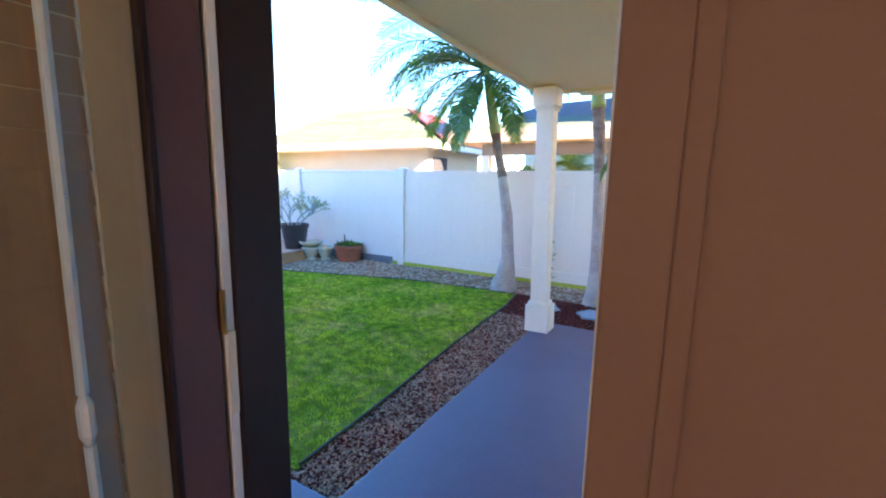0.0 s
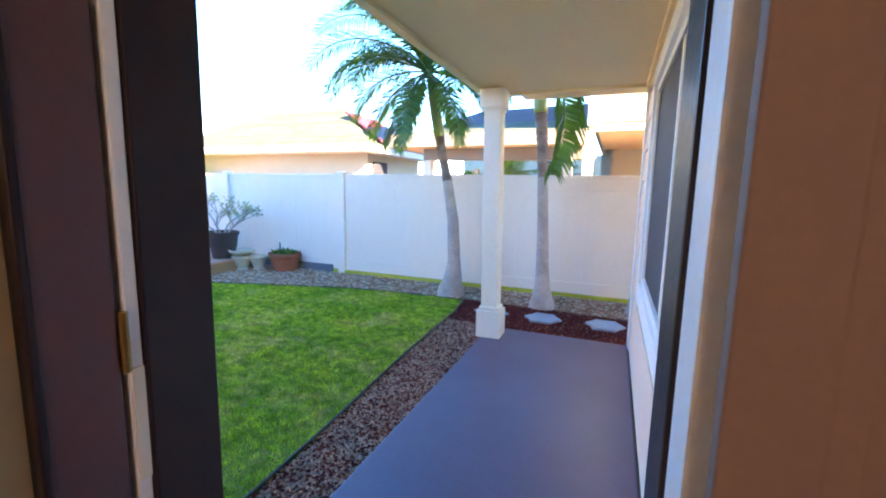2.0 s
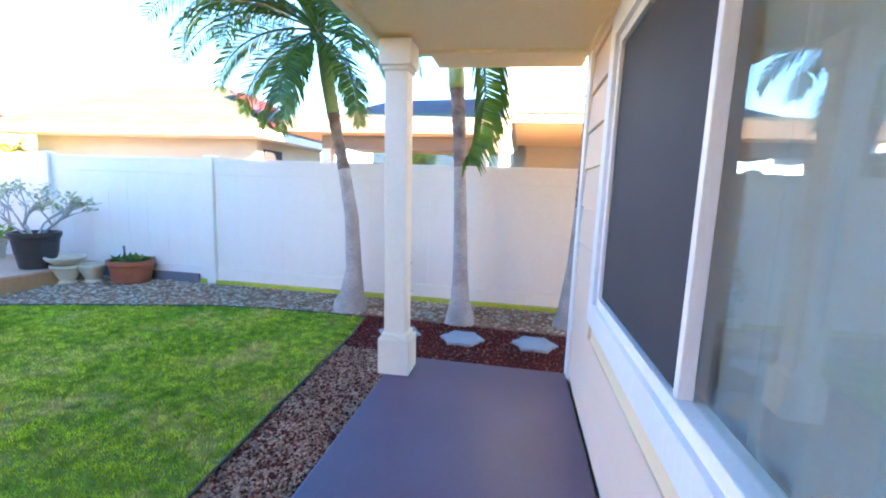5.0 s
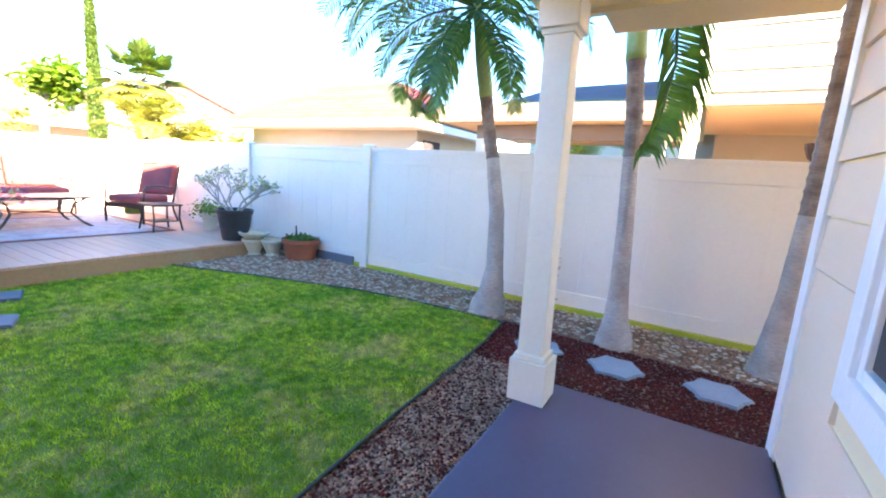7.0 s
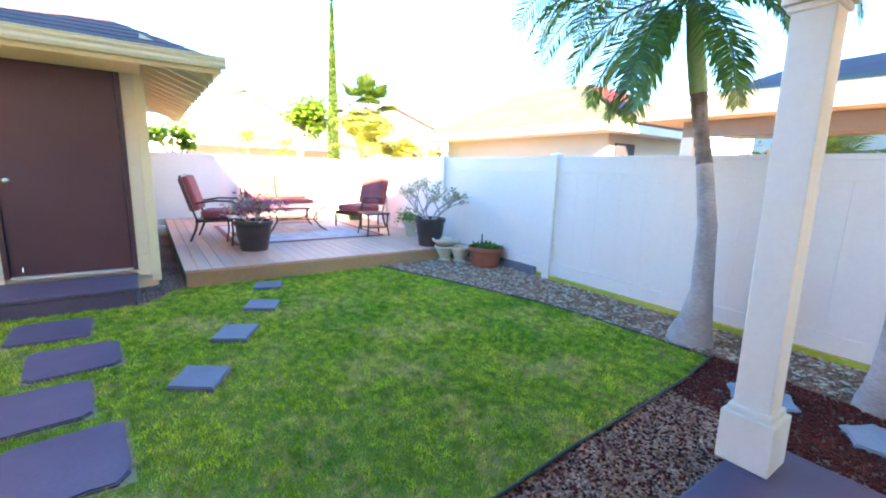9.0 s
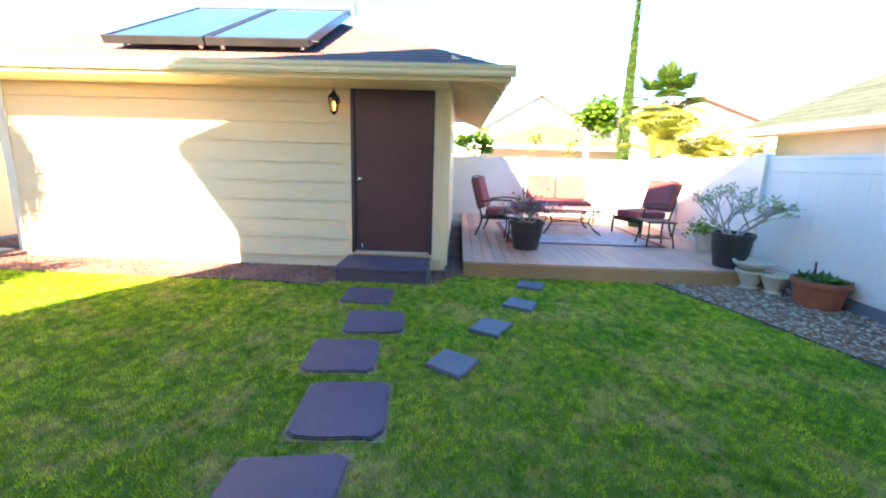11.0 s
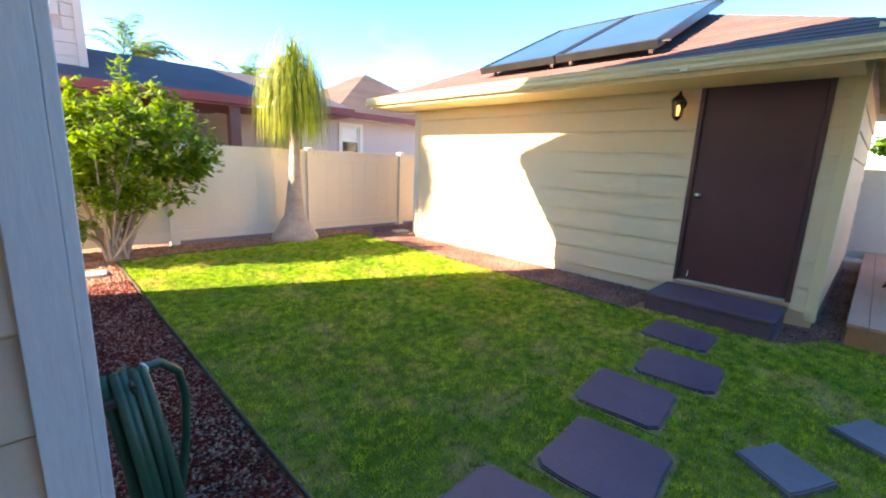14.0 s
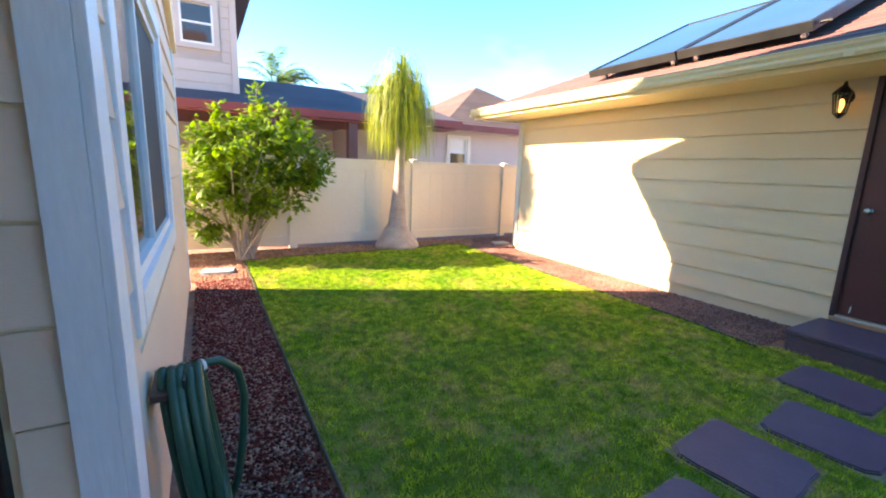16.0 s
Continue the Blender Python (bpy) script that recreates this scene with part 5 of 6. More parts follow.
def plumeria(parent, z, n, spread, height, seed, flowers=None):
    rng = random.Random(seed)
    pts, fl = [], []
    def grow(a, d, ln, r, depth):
        b = a + d * ln
        part("branch", tube(bmesh.new(), [a, (a + b) / 2 + Vector((0, 0, 0.01)), b], [r, r * 0.85, r * 0.7], 6), GREYBARK, parent)
        if depth == 0:
            for _ in range(6):
                pts.append(b + Vector([rng.gauss(0, 0.03) for _ in range(3)]))
            fl.append(b)
            return
        for _ in range(2 if rng.random() < 0.6 else 3):
            v = (d + Vector([rng.uniform(-1, 1) for _ in range(2)] + [rng.uniform(-0.15, 0.35)]) * spread).normalized()
            grow(b, v, ln * rng.uniform(0.7, 0.95), r * 0.7, depth - 1)
    for k in range(n):
        a = k * 6.28 / n + rng.uniform(-0.3, 0.3)
        grow(Vector((0.05 * math.cos(a), 0.05 * math.sin(a), z - 0.05)), Vector((math.cos(a) * 0.7, math.sin(a) * 0.7, 0.7)).normalized(), height, 0.016, 3)
    leaf_mesh("foliage", pts, 0.066, GREYLEAF, parent, rng, 0.30, -0.5)
    if flowers:
        fp = [f + Vector([rng.gauss(0, 0.06) for _ in range(3)]) for f in fl for _ in range(9)]
        leaf_mesh("blossom", fp, 0.06, flowers, parent, rng, 0.5, 0.0, "pink blossoms")


GREYBARK = material("pale_bark", (0.30, 0.30, 0.27), (0.42, 0.42, 0.38), 0.8, 6, 40, 0.2, 0.15)
PINK = leafy("pink_petal", (0.50, 0.05, 0.16), (0.62, 0.12, 0.26), 0.3, 0.5)
DZ = 0.19
p = pot("planter", "large dark ribbed planter with a pale-branched desert rose on the deck", (-6.02, 5.70, DZ), tub(0, 0.24, 0.44, 0), DARKPOT, "dark planters on the deck")
plumeria(p, 0.42, 6, 0.85, 0.215, 2)
p = pot("planter", "large dark ribbed planter with pink-flowering branches on the deck", (-6.75, 3.22, DZ), tub(0, 0.25, 0.42, 0), DARKPOT, "dark planters on the deck")
plumeria(p, 0.40, 5, 0.7, 0.13, 6, PINK)
p = pot("planter", "red terracotta bowl with a low green succulent", (-5.10, 6.10, 0.0), [(0.19, 0), (0.205, 0.02), (0.235, 0.20), (0.25, 0.23), (0.262, 0.24), (0.262, 0.29), (0.235, 0.29), (0.225, 0.24), (0.02, 0.24)], TERRACOTTA)
rng = random.Random(2)
leaf_mesh("succulent", [Vector((rng.uniform(-0.14, 0.17), rng.uniform(-0.13, 0.13), 0.26 + rng.uniform(0, 0.05))) for _ in range(220)], 0.09, PALM2, p, rng, 0.3, -0.4)
part("stick", tube(bmesh.new(), [(-0.08, 0, 0.22), (-0.10, 0.0, 0.46)], [0.012, 0.01], 6), IRON, p)
URN = [(0.085, 0), (0.095, 0.015), (0.075, 0.04), (0.10, 0.09), (0.135, 0.17), (0.15, 0.20), (0.165, 0.205), (0.165, 0.235), (0.14, 0.235), (0.13, 0.18), (0.02, 0.17)]
p = pot("urn", "cream stoneware urn with a flared rim beside the terracotta bowl", (-5.50, 5.93, 0.0), URN, CREAMPOT, "cream urns on the gravel")
q = copy_thing(p, pose(-5.70, 5.78, 0.0))
q["label"] = "cream stoneware urn with a wide bowl stacked on it"
pot("shallow_bowl", "wide shallow cream bowl stacked on an urn", (-5.70, 5.78, 0.236), [(0.10, 0), (0.12, 0.01), (0.19, 0.06), (0.205, 0.085), (0.205, 0.10), (0.18, 0.10), (0.16, 0.07), (0.02, 0.05)], CREAMPOT)
p = pot("planter", "small green resin pot standing against the sunny fence", (-9.6, 5.95, DZ), [(0.13, 0), (0.19, 0.34), (0.20, 0.36), (0.18, 0.36), (0.02, 0.32)], PALM2)
p = pot("planter", "cream pot with a small leafy plant on the deck", (-7.05, 5.95, DZ), [(0.09, 0), (0.11, 0.14), (0.14, 0.26), (0.15, 0.28), (0.13, 0.28), (0.02, 0.25)], CREAMPOT)
leaf_mesh("foliage", [Vector((rng.gauss(0, 0.12), rng.gauss(0, 0.12), 0.36 + rng.gauss(0, 0.07))) for _ in range(260)], 0.08, BRIGHTLEAF, p, rng, 0.35)


# ---- deck furniture ----
def soft_box(a, b, r=0.045):
    bm = bmesh.new()
    box(bm, a, b)
    bmesh.ops.bevel(bm, geom=list(bm.edges), offset=r, segments=3, affect="EDGES", profile=0.55)
    for v in bm.verts:
        v.co += Vector((noise.noise(v.co * 5.0), noise.noise(v.co * 5.0 + Vector((7, 0, 0))), noise.noise(v.co * 5.0 + Vector((0, 9, 0))))) * 0.012
    return bm


def seat_thing(name, label, category, w, m, seats=1, group=""):
    """Metal garden seat with loose cushions; it faces local -y, and its origin is at the middle of the floor under it."""
    p = thing(name, label, category, group)
    d = 0.62
    for sx in (-1, 1):
        x = sx * w / 2
        part("arm", tube(bmesh.new(), [(x, -d / 2, 0.02), (x, -d / 2 + 0.01, 0.35), (x, -d / 2 + 0.03, 0.55), (x, -d / 2 + 0.10, 0.615), (x, 0.05, 0.62), (x, d / 2 - 0.02, 0.58)], 0.016, 8), IRON, p)
        part("leg", tube(bmesh.new(), [(x, -d / 2, 0.0), (x, -d / 2 - 0.01, 0.2), (x, -d / 2, 0.34)], [0.014, 0.018, 0.016], 8), IRON, p)
        part("leg", tube(bmesh.new(), [(x, d / 2 + 0.08, 0.0), (x, d / 2, 0.18), (x, d / 2 - 0.04, 0.34)], [0.014, 0.018, 0.016], 8), IRON, p)
        part("side_rail", tube(bmesh.new(), [(x, -d / 2, 0.32), (x, d / 2, 0.30)], 0.015, 8), IRON, p)
        part("back_post", tube(bmesh.new(), [(x, d / 2 - 0.03, 0.30), (x, d / 2 + 0.06, 0.62), (x, d / 2 + 0.16, 0.98)], 0.016, 8), IRON, p)
    part("apron", boxes(((-w / 2 + 0.01, -d / 2 + 0.01, 0.25), (w / 2 - 0.01, -d / 2 + 0.04, 0.335)), ((-w / 2 + 0.02, -d / 2 + 0.04, 0.30), (w / 2 - 0.02, d / 2, 0.325)), bevel=0.005), IRON, p)
    part("back_rail", tube(bmesh.new(), [(-w / 2, d / 2 + 0.16, 0.98), (0, d / 2 + 0.17, 1.0), (w / 2, d / 2 + 0.16, 0.98)], 0.014, 8), IRON, p)
    cw = (w - 0.08) / seats
    for k in range(seats):
        a = -w / 2 + 0.04 + k * cw
        part("seat_cushion", soft_box((a + 0.005, -d / 2 - 0.01, 0.335), (a + cw - 0.005, d / 2 - 0.06, 0.465)), CUSHION, p, "faded red seat cushion")
        bm = soft_box((a + 0.005, -0.07, 0.0), (a + cw - 0.005, 0.07, 0.54))
        bm.transform(Matrix.Translation((0, d / 2 - 0.0, 0.455)) @ Matrix.Rotation(radians(-16), 4, "X"))
        part("back_cushion", bm, CUSHION, p, "faded red back cushion")
    p.matrix_world = m
    return p


# local -y faces into the deck
seat_thing("garden_sofa", "dark metal garden sofa with faded red cushions by the fence", "sofa", 1.42, pose(-10.1, 4.42, DZ, 0, 0, 90), 2)
seat_thing("armchair", "dark metal armchair with red cushions, its back to the garage", "chair", 0.66, pose(-8.0, 2.98, DZ, 0, 0, 165), 1, "garden armchairs on the deck")
seat_thing("armchair", "dark metal armchair with red cushions near the north fence", "chair", 0.72, pose(-8.4, 5.55, DZ, 0, 0, 20), 1, "garden armchairs on the deck")


def glass_table(m):
    t = thing("coffee_table", "low garden table with a pale top and curved dark legs", "table")
    part("tabletop", boxes(((-0.42, -0.52, 0.425), (0.42, 0.52, 0.44)), bevel=0.006), TABLETOP, t)
    part("rim", boxes(((-0.45, -0.55, 0.42), (-0.42, 0.55, 0.45)), ((0.42, -0.55, 0.42), (0.45, 0.55, 0.45)), ((-0.42, -0.55, 0.42), (0.42, -0.522, 0.45)), ((-0.42, 0.522, 0.42), (0.42, 0.55, 0.45)), bevel=0.005), IRON, t)
    for sx in (-1, 1):
        for sy in (-1, 1):
            part("leg", tube(bmesh.new(), [(sx * 0.38, sy * 0.47, 0.42), (sx * 0.26, sy * 0.36, 0.33), (sx * 0.24, sy * 0.33, 0.2), (sx * 0.33, sy * 0.43, 0.07), (sx * 0.43, sy * 0.52, 0.0)], 0.017, 8), IRON, t)
    part("stretcher", tube(bmesh.new(), [(-0.24, -0.33, 0.2), (0.24, 0.33, 0.2)], 0.01, 6), IRON, t)
    part("stretcher", tube(bmesh.new(), [(-0.24, 0.33, 0.2), (0.24, -0.33, 0.205)], 0.01, 6), IRON, t)
    t.matrix_world = m


TABLETOP = material("pale_table_top", (0.45, 0.33, 0.28), (0.58, 0.45, 0.40), 0.25, 3, 30, 0.05, 0.1)
glass_table(pose(-8.55, 4.25, DZ, 0, 0, 0))


def side_table(at, label):
    t = thing("side_table", label, "table", "small side tables on the deck", at=at)
    part("tabletop", boxes(((-0.22, -0.22, 0.38), (0.22, 0.22, 0.41)), bevel=0.008), IRON, t)
    for sx in (-1, 1):
        for sy in (-1, 1):
            part("leg", tube(bmesh.new(), [(sx * 0.19, sy * 0.19, 0.385), (sx * 0.18, sy * 0.18, 0.2), (sx * 0.21, sy * 0.21, 0.0)], 0.014, 6), IRON, t)
    part("shelf", boxes(((-0.17, -0.17, 0.14), (0.17, 0.17, 0.155)), bevel=0.004), IRON, t)


side_table((-7.35, 5.35, DZ), "small square dark side table beside the armchair")
side_table((-7.35, 3.20, DZ), "small square dark side table behind the planter")
RUG = material("outdoor_rug", (0.45, 0.30, 0.28), (0.66, 0.55, 0.50), 0.95, 4.5, 18, 0.2, 0.25)
rug = thing("outdoor_rug", "faded pink and cream patterned outdoor rug on the deck", "rug", at=(-8.3, 4.25, DZ + 0.003))
part("field", boxes(((-1.05, -1.15, 0), (1.05, 1.15, 0.008)), bevel=0.003), RUG, rug)
part("border", boxes(((-1.13, -1.23, 0), (-1.052, 1.23, 0.009)), ((1.052, -1.23, 0), (1.13, 1.23, 0.009)), ((-1.052, -1.23, 0), (1.052, -1.152, 0.009)), ((-1.052, 1.152, 0), (1.052, 1.23, 0.009)), bevel=0.002), CUSHION, rug)


# ---- hose ----
def hose():
    h = thing("garden_hose", "dark green rubber hose coiled on the wall beside the bed", "hose", at=(-0.955, 0.72, 0.03))
    rng = random.Random(4)
    part("hanger", boxes(((-0.10, -0.10, 0.60), (0.0, 0.10, 0.625)), ((-0.10, -0.10, 0.625), (-0.09, 0.10, 0.66)), bevel=0.004), IRON, h)
    for k in range(9):
        x, w, low, ph = -0.03 - 0.018 * (k % 5), rng.uniform(0.09, 0.15), rng.uniform(0.02, 0.16), rng.uniform(-0.02, 0.03)
        pts = []
        for i in range(25):
            a = 2 * math.pi * i / 24
            z = (0.66 + low) / 2 + (0.66 - low) / 2 * math.cos(a)
            lean = (0.66 - z) * 0.22
            pts.append((x - lean * 0.5 - 0.006 * k, ph + w * math.sin(a) * (1.0 + 0.4 * (0.66 - z)), z))
        part("coil", tube(bmesh.new(), pts, 0.0155, 10, cap=False), HOSE, h, smooth=True)
    part("free_end", tube(bmesh.new(), [(-0.09, -0.03, 0.62), (-0.14, -0.065, 0.635), (-0.20, -0.10, 0.625), (-0.26, -0.13, 0.56), (-0.28, -0.15, 0.44), (-0.27, -0.15, 0.28), (-0.24, -0.14, 0.08), (-0.20, -0.12, 0.0)], 0.0155, 10), HOSE, h, smooth=True)
    part("coupling", tube(bmesh.new(), [(-0.10, -0.04, 0.623), (-0.15, -0.072, 0.63)], 0.021, 10), WHITE, h, "white plastic coupling")


hose()


# ---- stepping stones, edging, gravel, grass ----
def slab_stone(name, pts, z0, z1, mat, label, category, group, rng, wobble=0.012):
    ring = []
    cuts = (0.10, 0.30, 0.5, 0.70, 0.90) if len(pts) == 4 and wobble > 0.005 else (0.0, 0.25, 0.5, 0.75)
    for (ax, ay), (bx, by) in zip(pts, pts[1:] + pts[:1]):
        for f in cuts:
            ring.append((ax + (bx - ax) * f + rng.uniform(-wobble, wobble), ay + (by - ay) * f + rng.uniform(-wobble, wobble)))
    cx, cy = sum(p[0] for p in ring) / len(ring), sum(p[1] for p in ring) / len(ring)
    bm = prism([(x - cx, y - cy) for x, y in ring], z0, z1)
    top = [e for e in bm.edges if all(v.co.z > z1 - 1e-5 for v in e.verts)]
    bmesh.ops.bevel(bm, geom=top, offset=0.008, segments=2, affect="EDGES")
    ob = part(name, bm, mat, None, label)
    ob.location = (cx, cy, 0)
    return tagged(ob, category=category, group=group)


rng = random.Random(11)
BIG = [[(-2.37, 1.74), (-1.88, 1.76), (-1.86, 1.24), (-2.30, 1.23)], [(-3.05, 1.83), (-2.49, 1.87), (-2.46, 1.37), (-3.0, 1.34)], [(-3.68, 1.64), (-3.17, 1.69), (-3.13, 1.2), (-3.66, 1.14)],
       [(-4.34, 1.75), (-3.85, 1.80), (-3.79, 1.30), (-4.32, 1.24)], [(-5.04, 1.55), (-4.53, 1.57), (-4.55, 1.06), (-5.05, 1.05)]]
SMALL = [[(-3.55, 2.15), (-3.39, 2.40), (-3.12, 2.26), (-3.29, 2.02)], [(-4.24, 2.48), (-4.12, 2.73), (-3.82, 2.57), (-3.96, 2.33)], [(-4.88, 2.80), (-4.73, 3.05), (-4.47, 2.94), (-4.62, 2.68)], [(-5.54, 2.99), (-5.46, 3.27), (-5.20, 3.17), (-5.28, 2.90)]]
for q in BIG:
    slab_stone("stepping_stone", q[::-1], -0.03, 0.022, STONE_PAINT, "large purple-grey painted stepping stone set in the lawn", "stepping stone", "large stepping stones", rng, 0.007)
RIM = material("dry_edge_soil", (0.22, 0.17, 0.10), (0.32, 0.26, 0.16), 0.95, 6, 40, 0.4, 0.3, spec=0.05)
for q in BIG:
    cx, cy = sum(p[0] for p in q) / 4, sum(p[1] for p in q) / 4
    tagged(part("soil_rim", prism([(cx + (x - cx) * 1.07, cy + (y - cy) * 1.07) for x, y in q[::-1]], -0.02, 0.004), RIM, None, kind="structure"))
PAVER = material("blue_grey_paver", (0.11, 0.115, 0.15), (0.15, 0.155, 0.20), 0.55, 3, 45, 0.25, 0.2, random=0.12)
for q in SMALL:
    slab_stone("paver", q[::-1], -0.03, 0.035, PAVER, "small square blue-grey paver lying on the lawn", "stepping stone", "small square pavers", rng, 0.004)
HEXC = material("pale_blue_concrete", (0.22, 0.26, 0.31), (0.30, 0.34, 0.39), 0.7, 3, 45, 0.3, 0.15)
for cx, cy in ((-1.27, 5.18), (-0.69, 5.19), (-0.05, 5.22)):
    q = []
    for k in range(12):
        a = k * math.pi / 6
        r = 0.205 if k % 2 == 0 else 0.165
        q.append((cx + r * math.cos(a), cy + r * math.sin(a)))
    slab_stone("mulch_bed_stone", q, -0.02, 0.016, HEXC, "pale blue-grey scalloped stone in the red mulch", "stepping stone", "scalloped stones in the mulch", rng, 0.003)
slab_stone("mulch_bed_stone", [(-6.25, -4.25), (-5.95, -4.3), (-5.9, -4.05), (-6.2, -4.0)], -0.02, 0.03, CREAMPOT, "pale round stone in the corner bed", "stepping stone", "", rng, 0.01)
slab_stone("mulch_bed_stone", [(-1.45, -3.7), (-1.05, -3.75), (-1.05, -3.5), (-1.4, -3.45)], -0.02, 0.03, HEXC, "pale flat stone near the bush", "stepping stone", "", rng, 0.01)


def edging(pts, label):
    bm = bmesh.new()
    tube(bm, [(x, y, 0.010) for x, y in pts], 0.009, 7)
    tagged(part("lawn_edging", bm, EDGING, None, label), category="edging")


edging([(-1.58, -4.15), (-1.58, -2.0), (-1.58, 0.0), (-1.58, 0.95)], "black plastic lawn edging along the wall bed")
edging([(-1.46, 1.80), (-1.5, 2.5), (-1.55, 3.1), (-1.6, 3.75), (-1.62, 4.4), (-1.66, 5.0), (-1.73, 5.53)], "black plastic lawn edging beside the porch bed")
edging([(-1.73, 5.53), (-2.3, 5.53), (-2.85, 5.50), (-3.45, 5.41), (-4.1, 5.21), (-4.8, 5.0), (-5.3, 4.82), (-5.74, 4.68)], "curved black lawn edging along the north bed")
edging([(-5.1, 0.7), (-5.2, 0.0), (-5.2, -1.05), (-5.25, -3.4), (-5.3, -4.25), (-5.0, -4.45), (-4.4, -4.3), (-3.3, -4.22), (-2.4, -4.25), (-1.6, -4.15)], "black lawn edging around the south and garage beds")


def inside(x, y, poly):
    x, y = np.asarray(x), np.asarray(y)
    c = np.zeros(x.shape, bool)
    n = len(poly)
    for i in range(n):
        (x0, y0), (x1, y1) = poly[i], poly[(i + 1) % n]
        hit = (y0 > y) != (y1 > y)
        with np.errstate(divide="ignore", invalid="ignore"):
            c ^= hit & (x < (x1 - x0) * (y - y0) / (y1 - y0 if y1 != y0 else 1e-9) + x0)
    return c


def scatter(rs, poly, n, holes=()):
    a = np.array(poly)
    lo, hi = a.min(0), a.max(0)
    p = rs.uniform(lo, hi, (n, 2))
    keep = inside(p[:, 0], p[:, 1], poly)
    for h in holes:
        keep &= ~inside(p[:, 0], p[:, 1], h)
    return p[keep]


def raw_mesh(name, verts, faces, mat, label="", category=""):
    me = bpy.data.meshes.new(name)
    k = faces.shape[1]
    me.vertices.add(len(verts)), me.loops.add(faces.size), me.polygons.add(len(faces))
    me.vertices.foreach_set("co", verts.astype(np.float32).ravel())
    me.loops.foreach_set("vertex_index", faces.astype(np.int32).ravel())
    me.polygons.foreach_set("loop_start", np.arange(0, faces.size, k, dtype=np.int32))
    me.polygons.foreach_set("loop_total", np.full(len(faces), k, np.int32))
    me.update(calc_edges=True)
    me.materials.append(mat)
    return tagged(new(name, me), label, category, kind="stuff")


def grass(poly, density, holes, seed):
    rs = np.random.RandomState(seed)
    a = np.array(poly)
    area = np.prod(a.max(0) - a.min(0))
    p = scatter(rs, poly, int(area * density), holes)
    n = len(p)
    ang, lean, h = rs.uniform(0, 6.283, n), rs.uniform(0.1, 0.9, n), rs.uniform(0.010, 0.026, n)
    w = rs.uniform(0.0022, 0.0045, n)
    tuft = np.sin(p[:, 0] * 31 + 3 * np.sin(p[:, 1] * 17)) * np.sin(p[:, 1] * 29 + 3 * np.sin(p[:, 0] * 13))
    h = h * (1.15 + 0.5 * tuft)
    la = rs.uniform(0, 6.283, n)
    base = np.c_[p, np.full(n, -0.002)]
    side = np.c_[np.cos(ang), np.sin(ang), np.zeros(n)] * w[:, None]
    tip = base + np.c_[np.cos(la) * lean * h, np.sin(la) * lean * h, h]
    v = np.stack([base - side, base + side, tip], 1).reshape(-1, 3)
    f = np.arange(3 * n).reshape(-1, 3)
    raw_mesh("grass", v, f, GRASS, "short green lawn grass with yellow patches", "grass")


def stones(name, poly, density, size, mat, seed, label, category, holes=(), z=-0.008, flat=0.6):
    rs = np.random.RandomState(seed)
    a = np.array(poly)
    p = scatter(rs, poly, int(np.prod(a.max(0) - a.min(0)) * density), holes)
    n = len(p)
    octa = np.array([(1, 0, 0), (0, 1, 0), (-1, 0, 0), (0, -1, 0), (0, 0, 1), (0, 0, -1)], float)
    fc = np.array([(0, 1, 4), (1, 2, 4), (2, 3, 4), (3, 0, 4), (1, 0, 5), (2, 1, 5), (3, 2, 5), (0, 3, 5)])
    s = size * rs.uniform(0.5, 1.5, (n, 1, 3)) * np.array([1, 1, flat])
    v = octa[None] * s * rs.uniform(0.75, 1.2, (n, 6, 3))
    t = rs.uniform(0, 6.283, n)
    c, q = np.cos(t)[:, None], np.sin(t)[:, None]
    x, y = v[..., 0] * c - v[..., 1] * q, v[..., 0] * q + v[..., 1] * c
    v = np.stack([x + p[:, :1], y + p[:, 1:], v[..., 2] + z + rs.uniform(0, size * 0.7, (n, 1))], -1)
    f = (fc[None] + 6 * np.arange(n)[:, None, None]).reshape(-1, 3)
    raw_mesh(name, v.reshape(-1, 3), f, mat, label, category)


grass(LAWN, 9500, [[(x, y) for x, y in q] for q in BIG + SMALL], 3)
PORCH_BED = [(-1.45, 1.72), (-1.11, 1.72), (-1.11, 4.6), (-1.15, 4.75), (-1.70, 4.75), (-1.66, 4.4), (-1.6, 3.75), (-1.55, 3.1), (-1.5, 2.5)]
stones("gravel", PORCH_BED, 5200, 0.010, GRAVEL, 5, "mixed grey and reddish gravel in the porch bed", "gravel")
stones("cinders", PORCH_BED, 2600, 0.011, MULCH, 6, "red cinder chips among the gravel", "gravel")
MULCH_BED = [(-1.72, 4.78), (-1.1, 4.62), (0.9, 4.62), (0.9, 5.50), (-1.75, 5.62)]
stones("mulch", MULCH_BED, 6500, 0.010, MULCH, 7, "dark red mulch behind the porch", "mulch")
NORTH_BED = [(-1.75, 5.66), (0.9, 5.52), (0.9, 6.34), (-5.75, 6.34), (-5.75, 4.70), (-5.3, 4.84), (-4.8, 5.02), (-4.1, 5.23), (-3.45, 5.43), (-2.85, 5.52), (-2.3, 5.55), (-1.75, 5.55)]
stones("gravel", NORTH_BED, 3600, 0.012, GRAVEL, 8, "mixed grey and brown gravel along the north fence", "gravel")
stones("leaf_litter", NORTH_BED, 260, 0.021, CREAMPOT, 14, "scattered pale dry chips on the gravel of the north bed", "gravel", z=0.0, flat=0.25)
WALL_BED = [(-1.56, -3.2), (-1.0, -3.2), (-1.0, 0.96), (-1.56, 0.96)]
stones("cinders", WALL_BED, 4300, 0.013, MULCH, 9, "red cinder chips in the wall bed", "gravel")
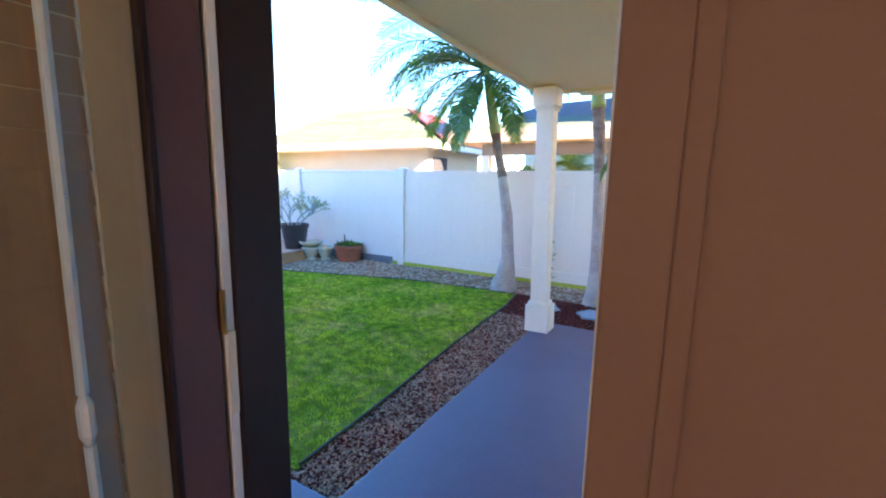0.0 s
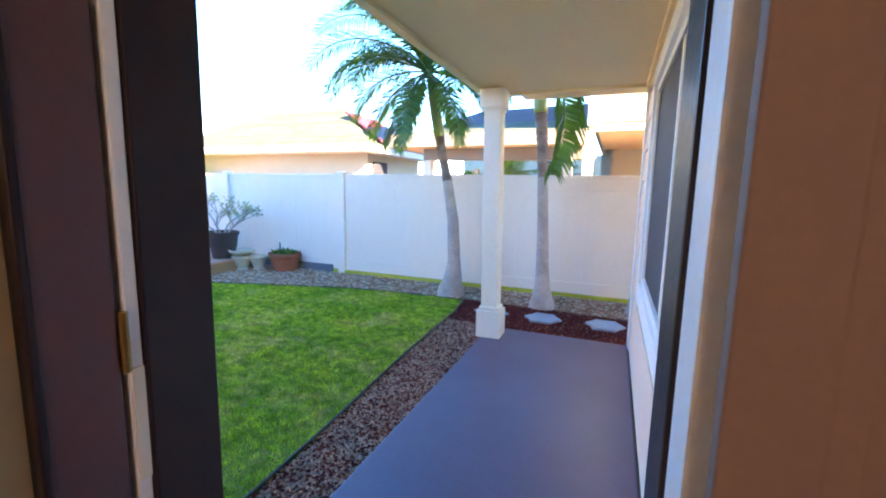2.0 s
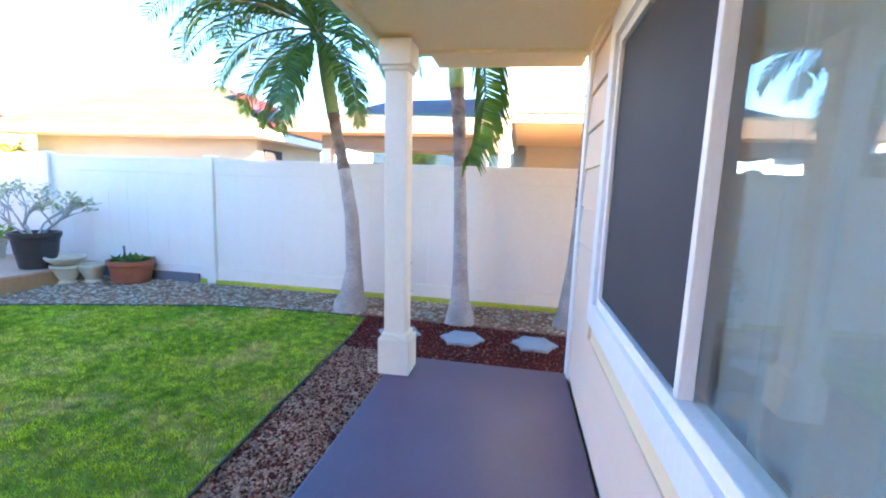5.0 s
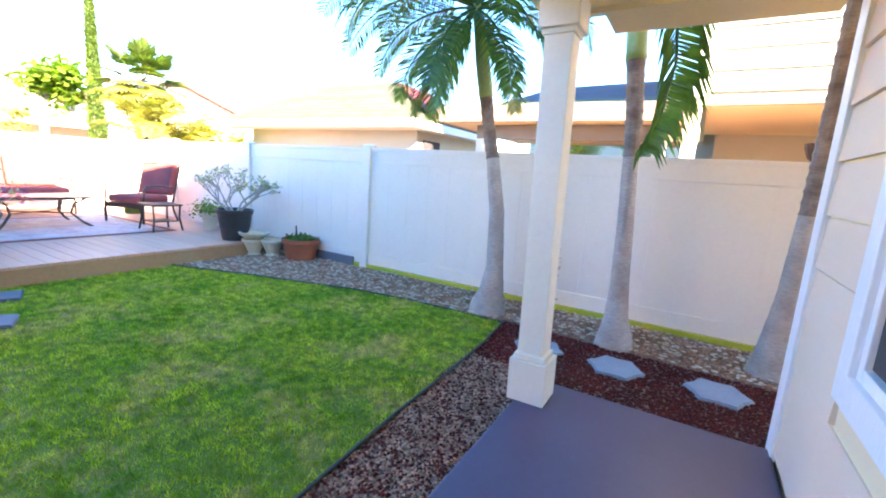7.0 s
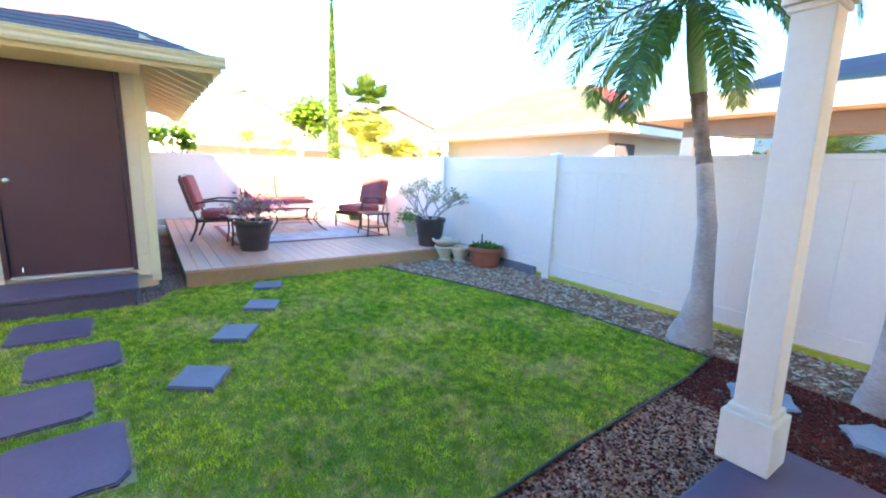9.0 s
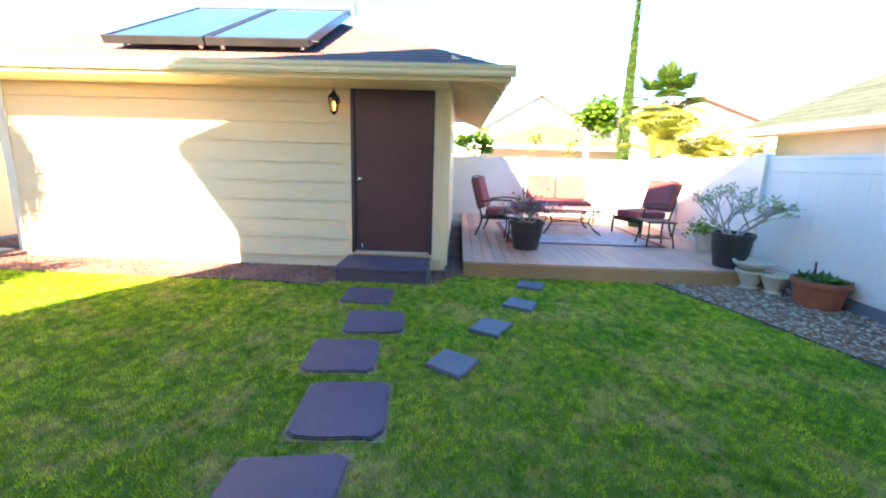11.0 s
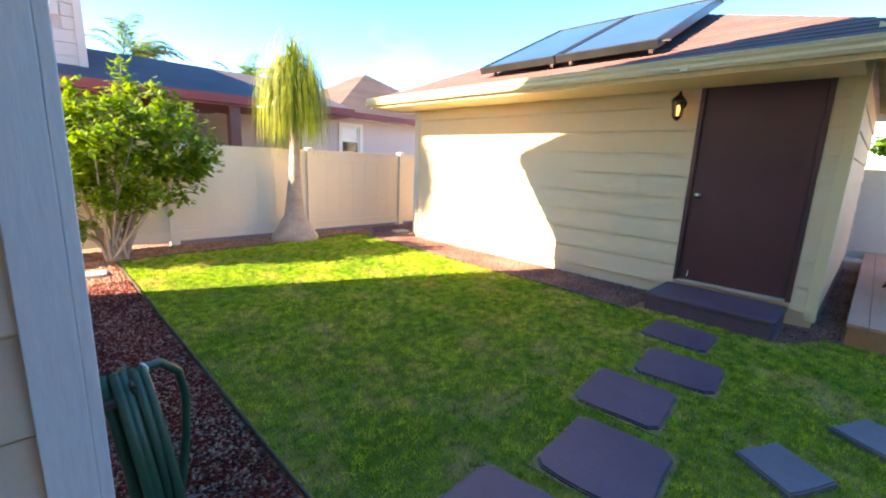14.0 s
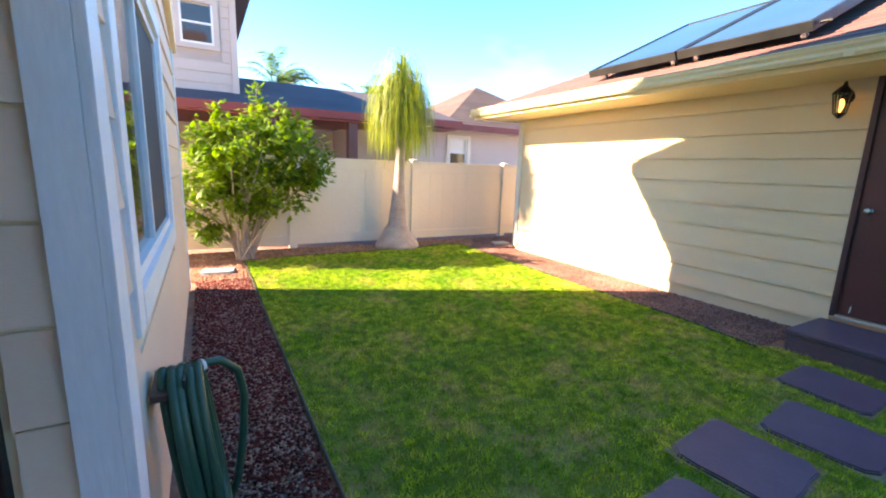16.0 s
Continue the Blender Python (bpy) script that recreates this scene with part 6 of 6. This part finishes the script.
stones("gravel", WALL_BED, 6000, 0.010, GREYGRAVEL, 10, "dark grey gravel in the wall bed", "gravel")
SOUTH_BED = [(-1.0, -4.95), (-6.0, -4.95), (-5.3, -4.3), (-5.0, -4.48), (-4.4, -4.33), (-3.3, -4.25), (-2.4, -4.28), (-1.6, -4.18), (-1.55, -3.2), (-0.9, -3.2), (-0.9, -4.95)]
stones("gravel", SOUTH_BED, 2200, 0.014, GRAVEL, 11, "pale gravel along the south fence", "gravel")
GARAGE_BED = [(-5.22, -3.9), (-5.22, -1.05), (-5.2, 0.0), (-5.12, 0.68), (-6.02, 0.74), (-6.02, -3.7), (-7.5, -3.8), (-7.5, -4.95), (-6.0, -4.95)]
stones("mulch", GARAGE_BED, 4500, 0.013, BROWNMULCH, 12, "reddish-brown mulch along the garage wall", "mulch")
SIDE_BED = [(-5.30, 1.9), (-5.75, 2.28), (-10.0, 2.28), (-10.0, 2.1), (-6.02, 2.1), (-5.98, 1.9)]
stones("mulch", SIDE_BED, 4500, 0.013, BROWNMULCH, 13, "reddish-brown mulch between the garage and the deck", "mulch")


# ---- last small things ----
def sapling():
    rng = random.Random(51)
    p = thing("sapling", "thin green sapling with a few leaves beside the fence", "plant", at=(-1.48, 6.05, 0.0))
    part("stem", tube(bmesh.new(), [(0, 0, -0.03), (0.02, 0, 0.35), (-0.01, 0, 0.62)], [0.008, 0.006, 0.003], 6), BARK, p)
    leaf_mesh("foliage", [Vector((rng.gauss(0, 0.035), rng.gauss(0, 0.03), rng.uniform(0.15, 0.66))) for _ in range(46)], 0.085, PALM2, p, rng, 0.25, -0.3)


def fence_sprig(at, height, seed):
    rng = random.Random(seed)
    p = thing("climber", "yellow-green climber shoots rising above the west fence", "plant", at=at)
    part("stem", tube(bmesh.new(), [(0, 0, -0.03), (0, 0.05, height * 0.6), (0, -0.05, height)], [0.014, 0.010, 0.004], 6), BARK, p)
    leaf_mesh("foliage", [Vector((rng.gauss(0, 0.07), rng.gauss(0, 0.09), height - abs(rng.gauss(0, 0.22)))) for _ in range(170)], 0.10, GOLDLEAF, p, rng, 0.4, -0.2)


def hedge():
    rng = random.Random(61)
    p = thing("hedge", "dense green shrub under the neighbour's terrace", "bush", at=(-3.3, 10.4, 0.0))
    for x in (-0.4, 0.0, 0.4):
        part("stem", tube(bmesh.new(), [(x * 0.3, 0, -0.03), (x, 0, 1.3)], [0.03, 0.012], 6), BARK, p)
    pts, _ = clumps(rng, (0, 0, 1.35), (0.75, 0.5, 0.5), 46, 50, 0.10)
    leaf_mesh("foliage", pts, 0.10, BRIGHTLEAF, p, rng, 0.4)


sapling()
fence_sprig((-11.7, 4.1, 0.0), 2.15, 52)
fence_sprig((-11.7, 5.0, 0.0), 2.0, 53)
hedge()
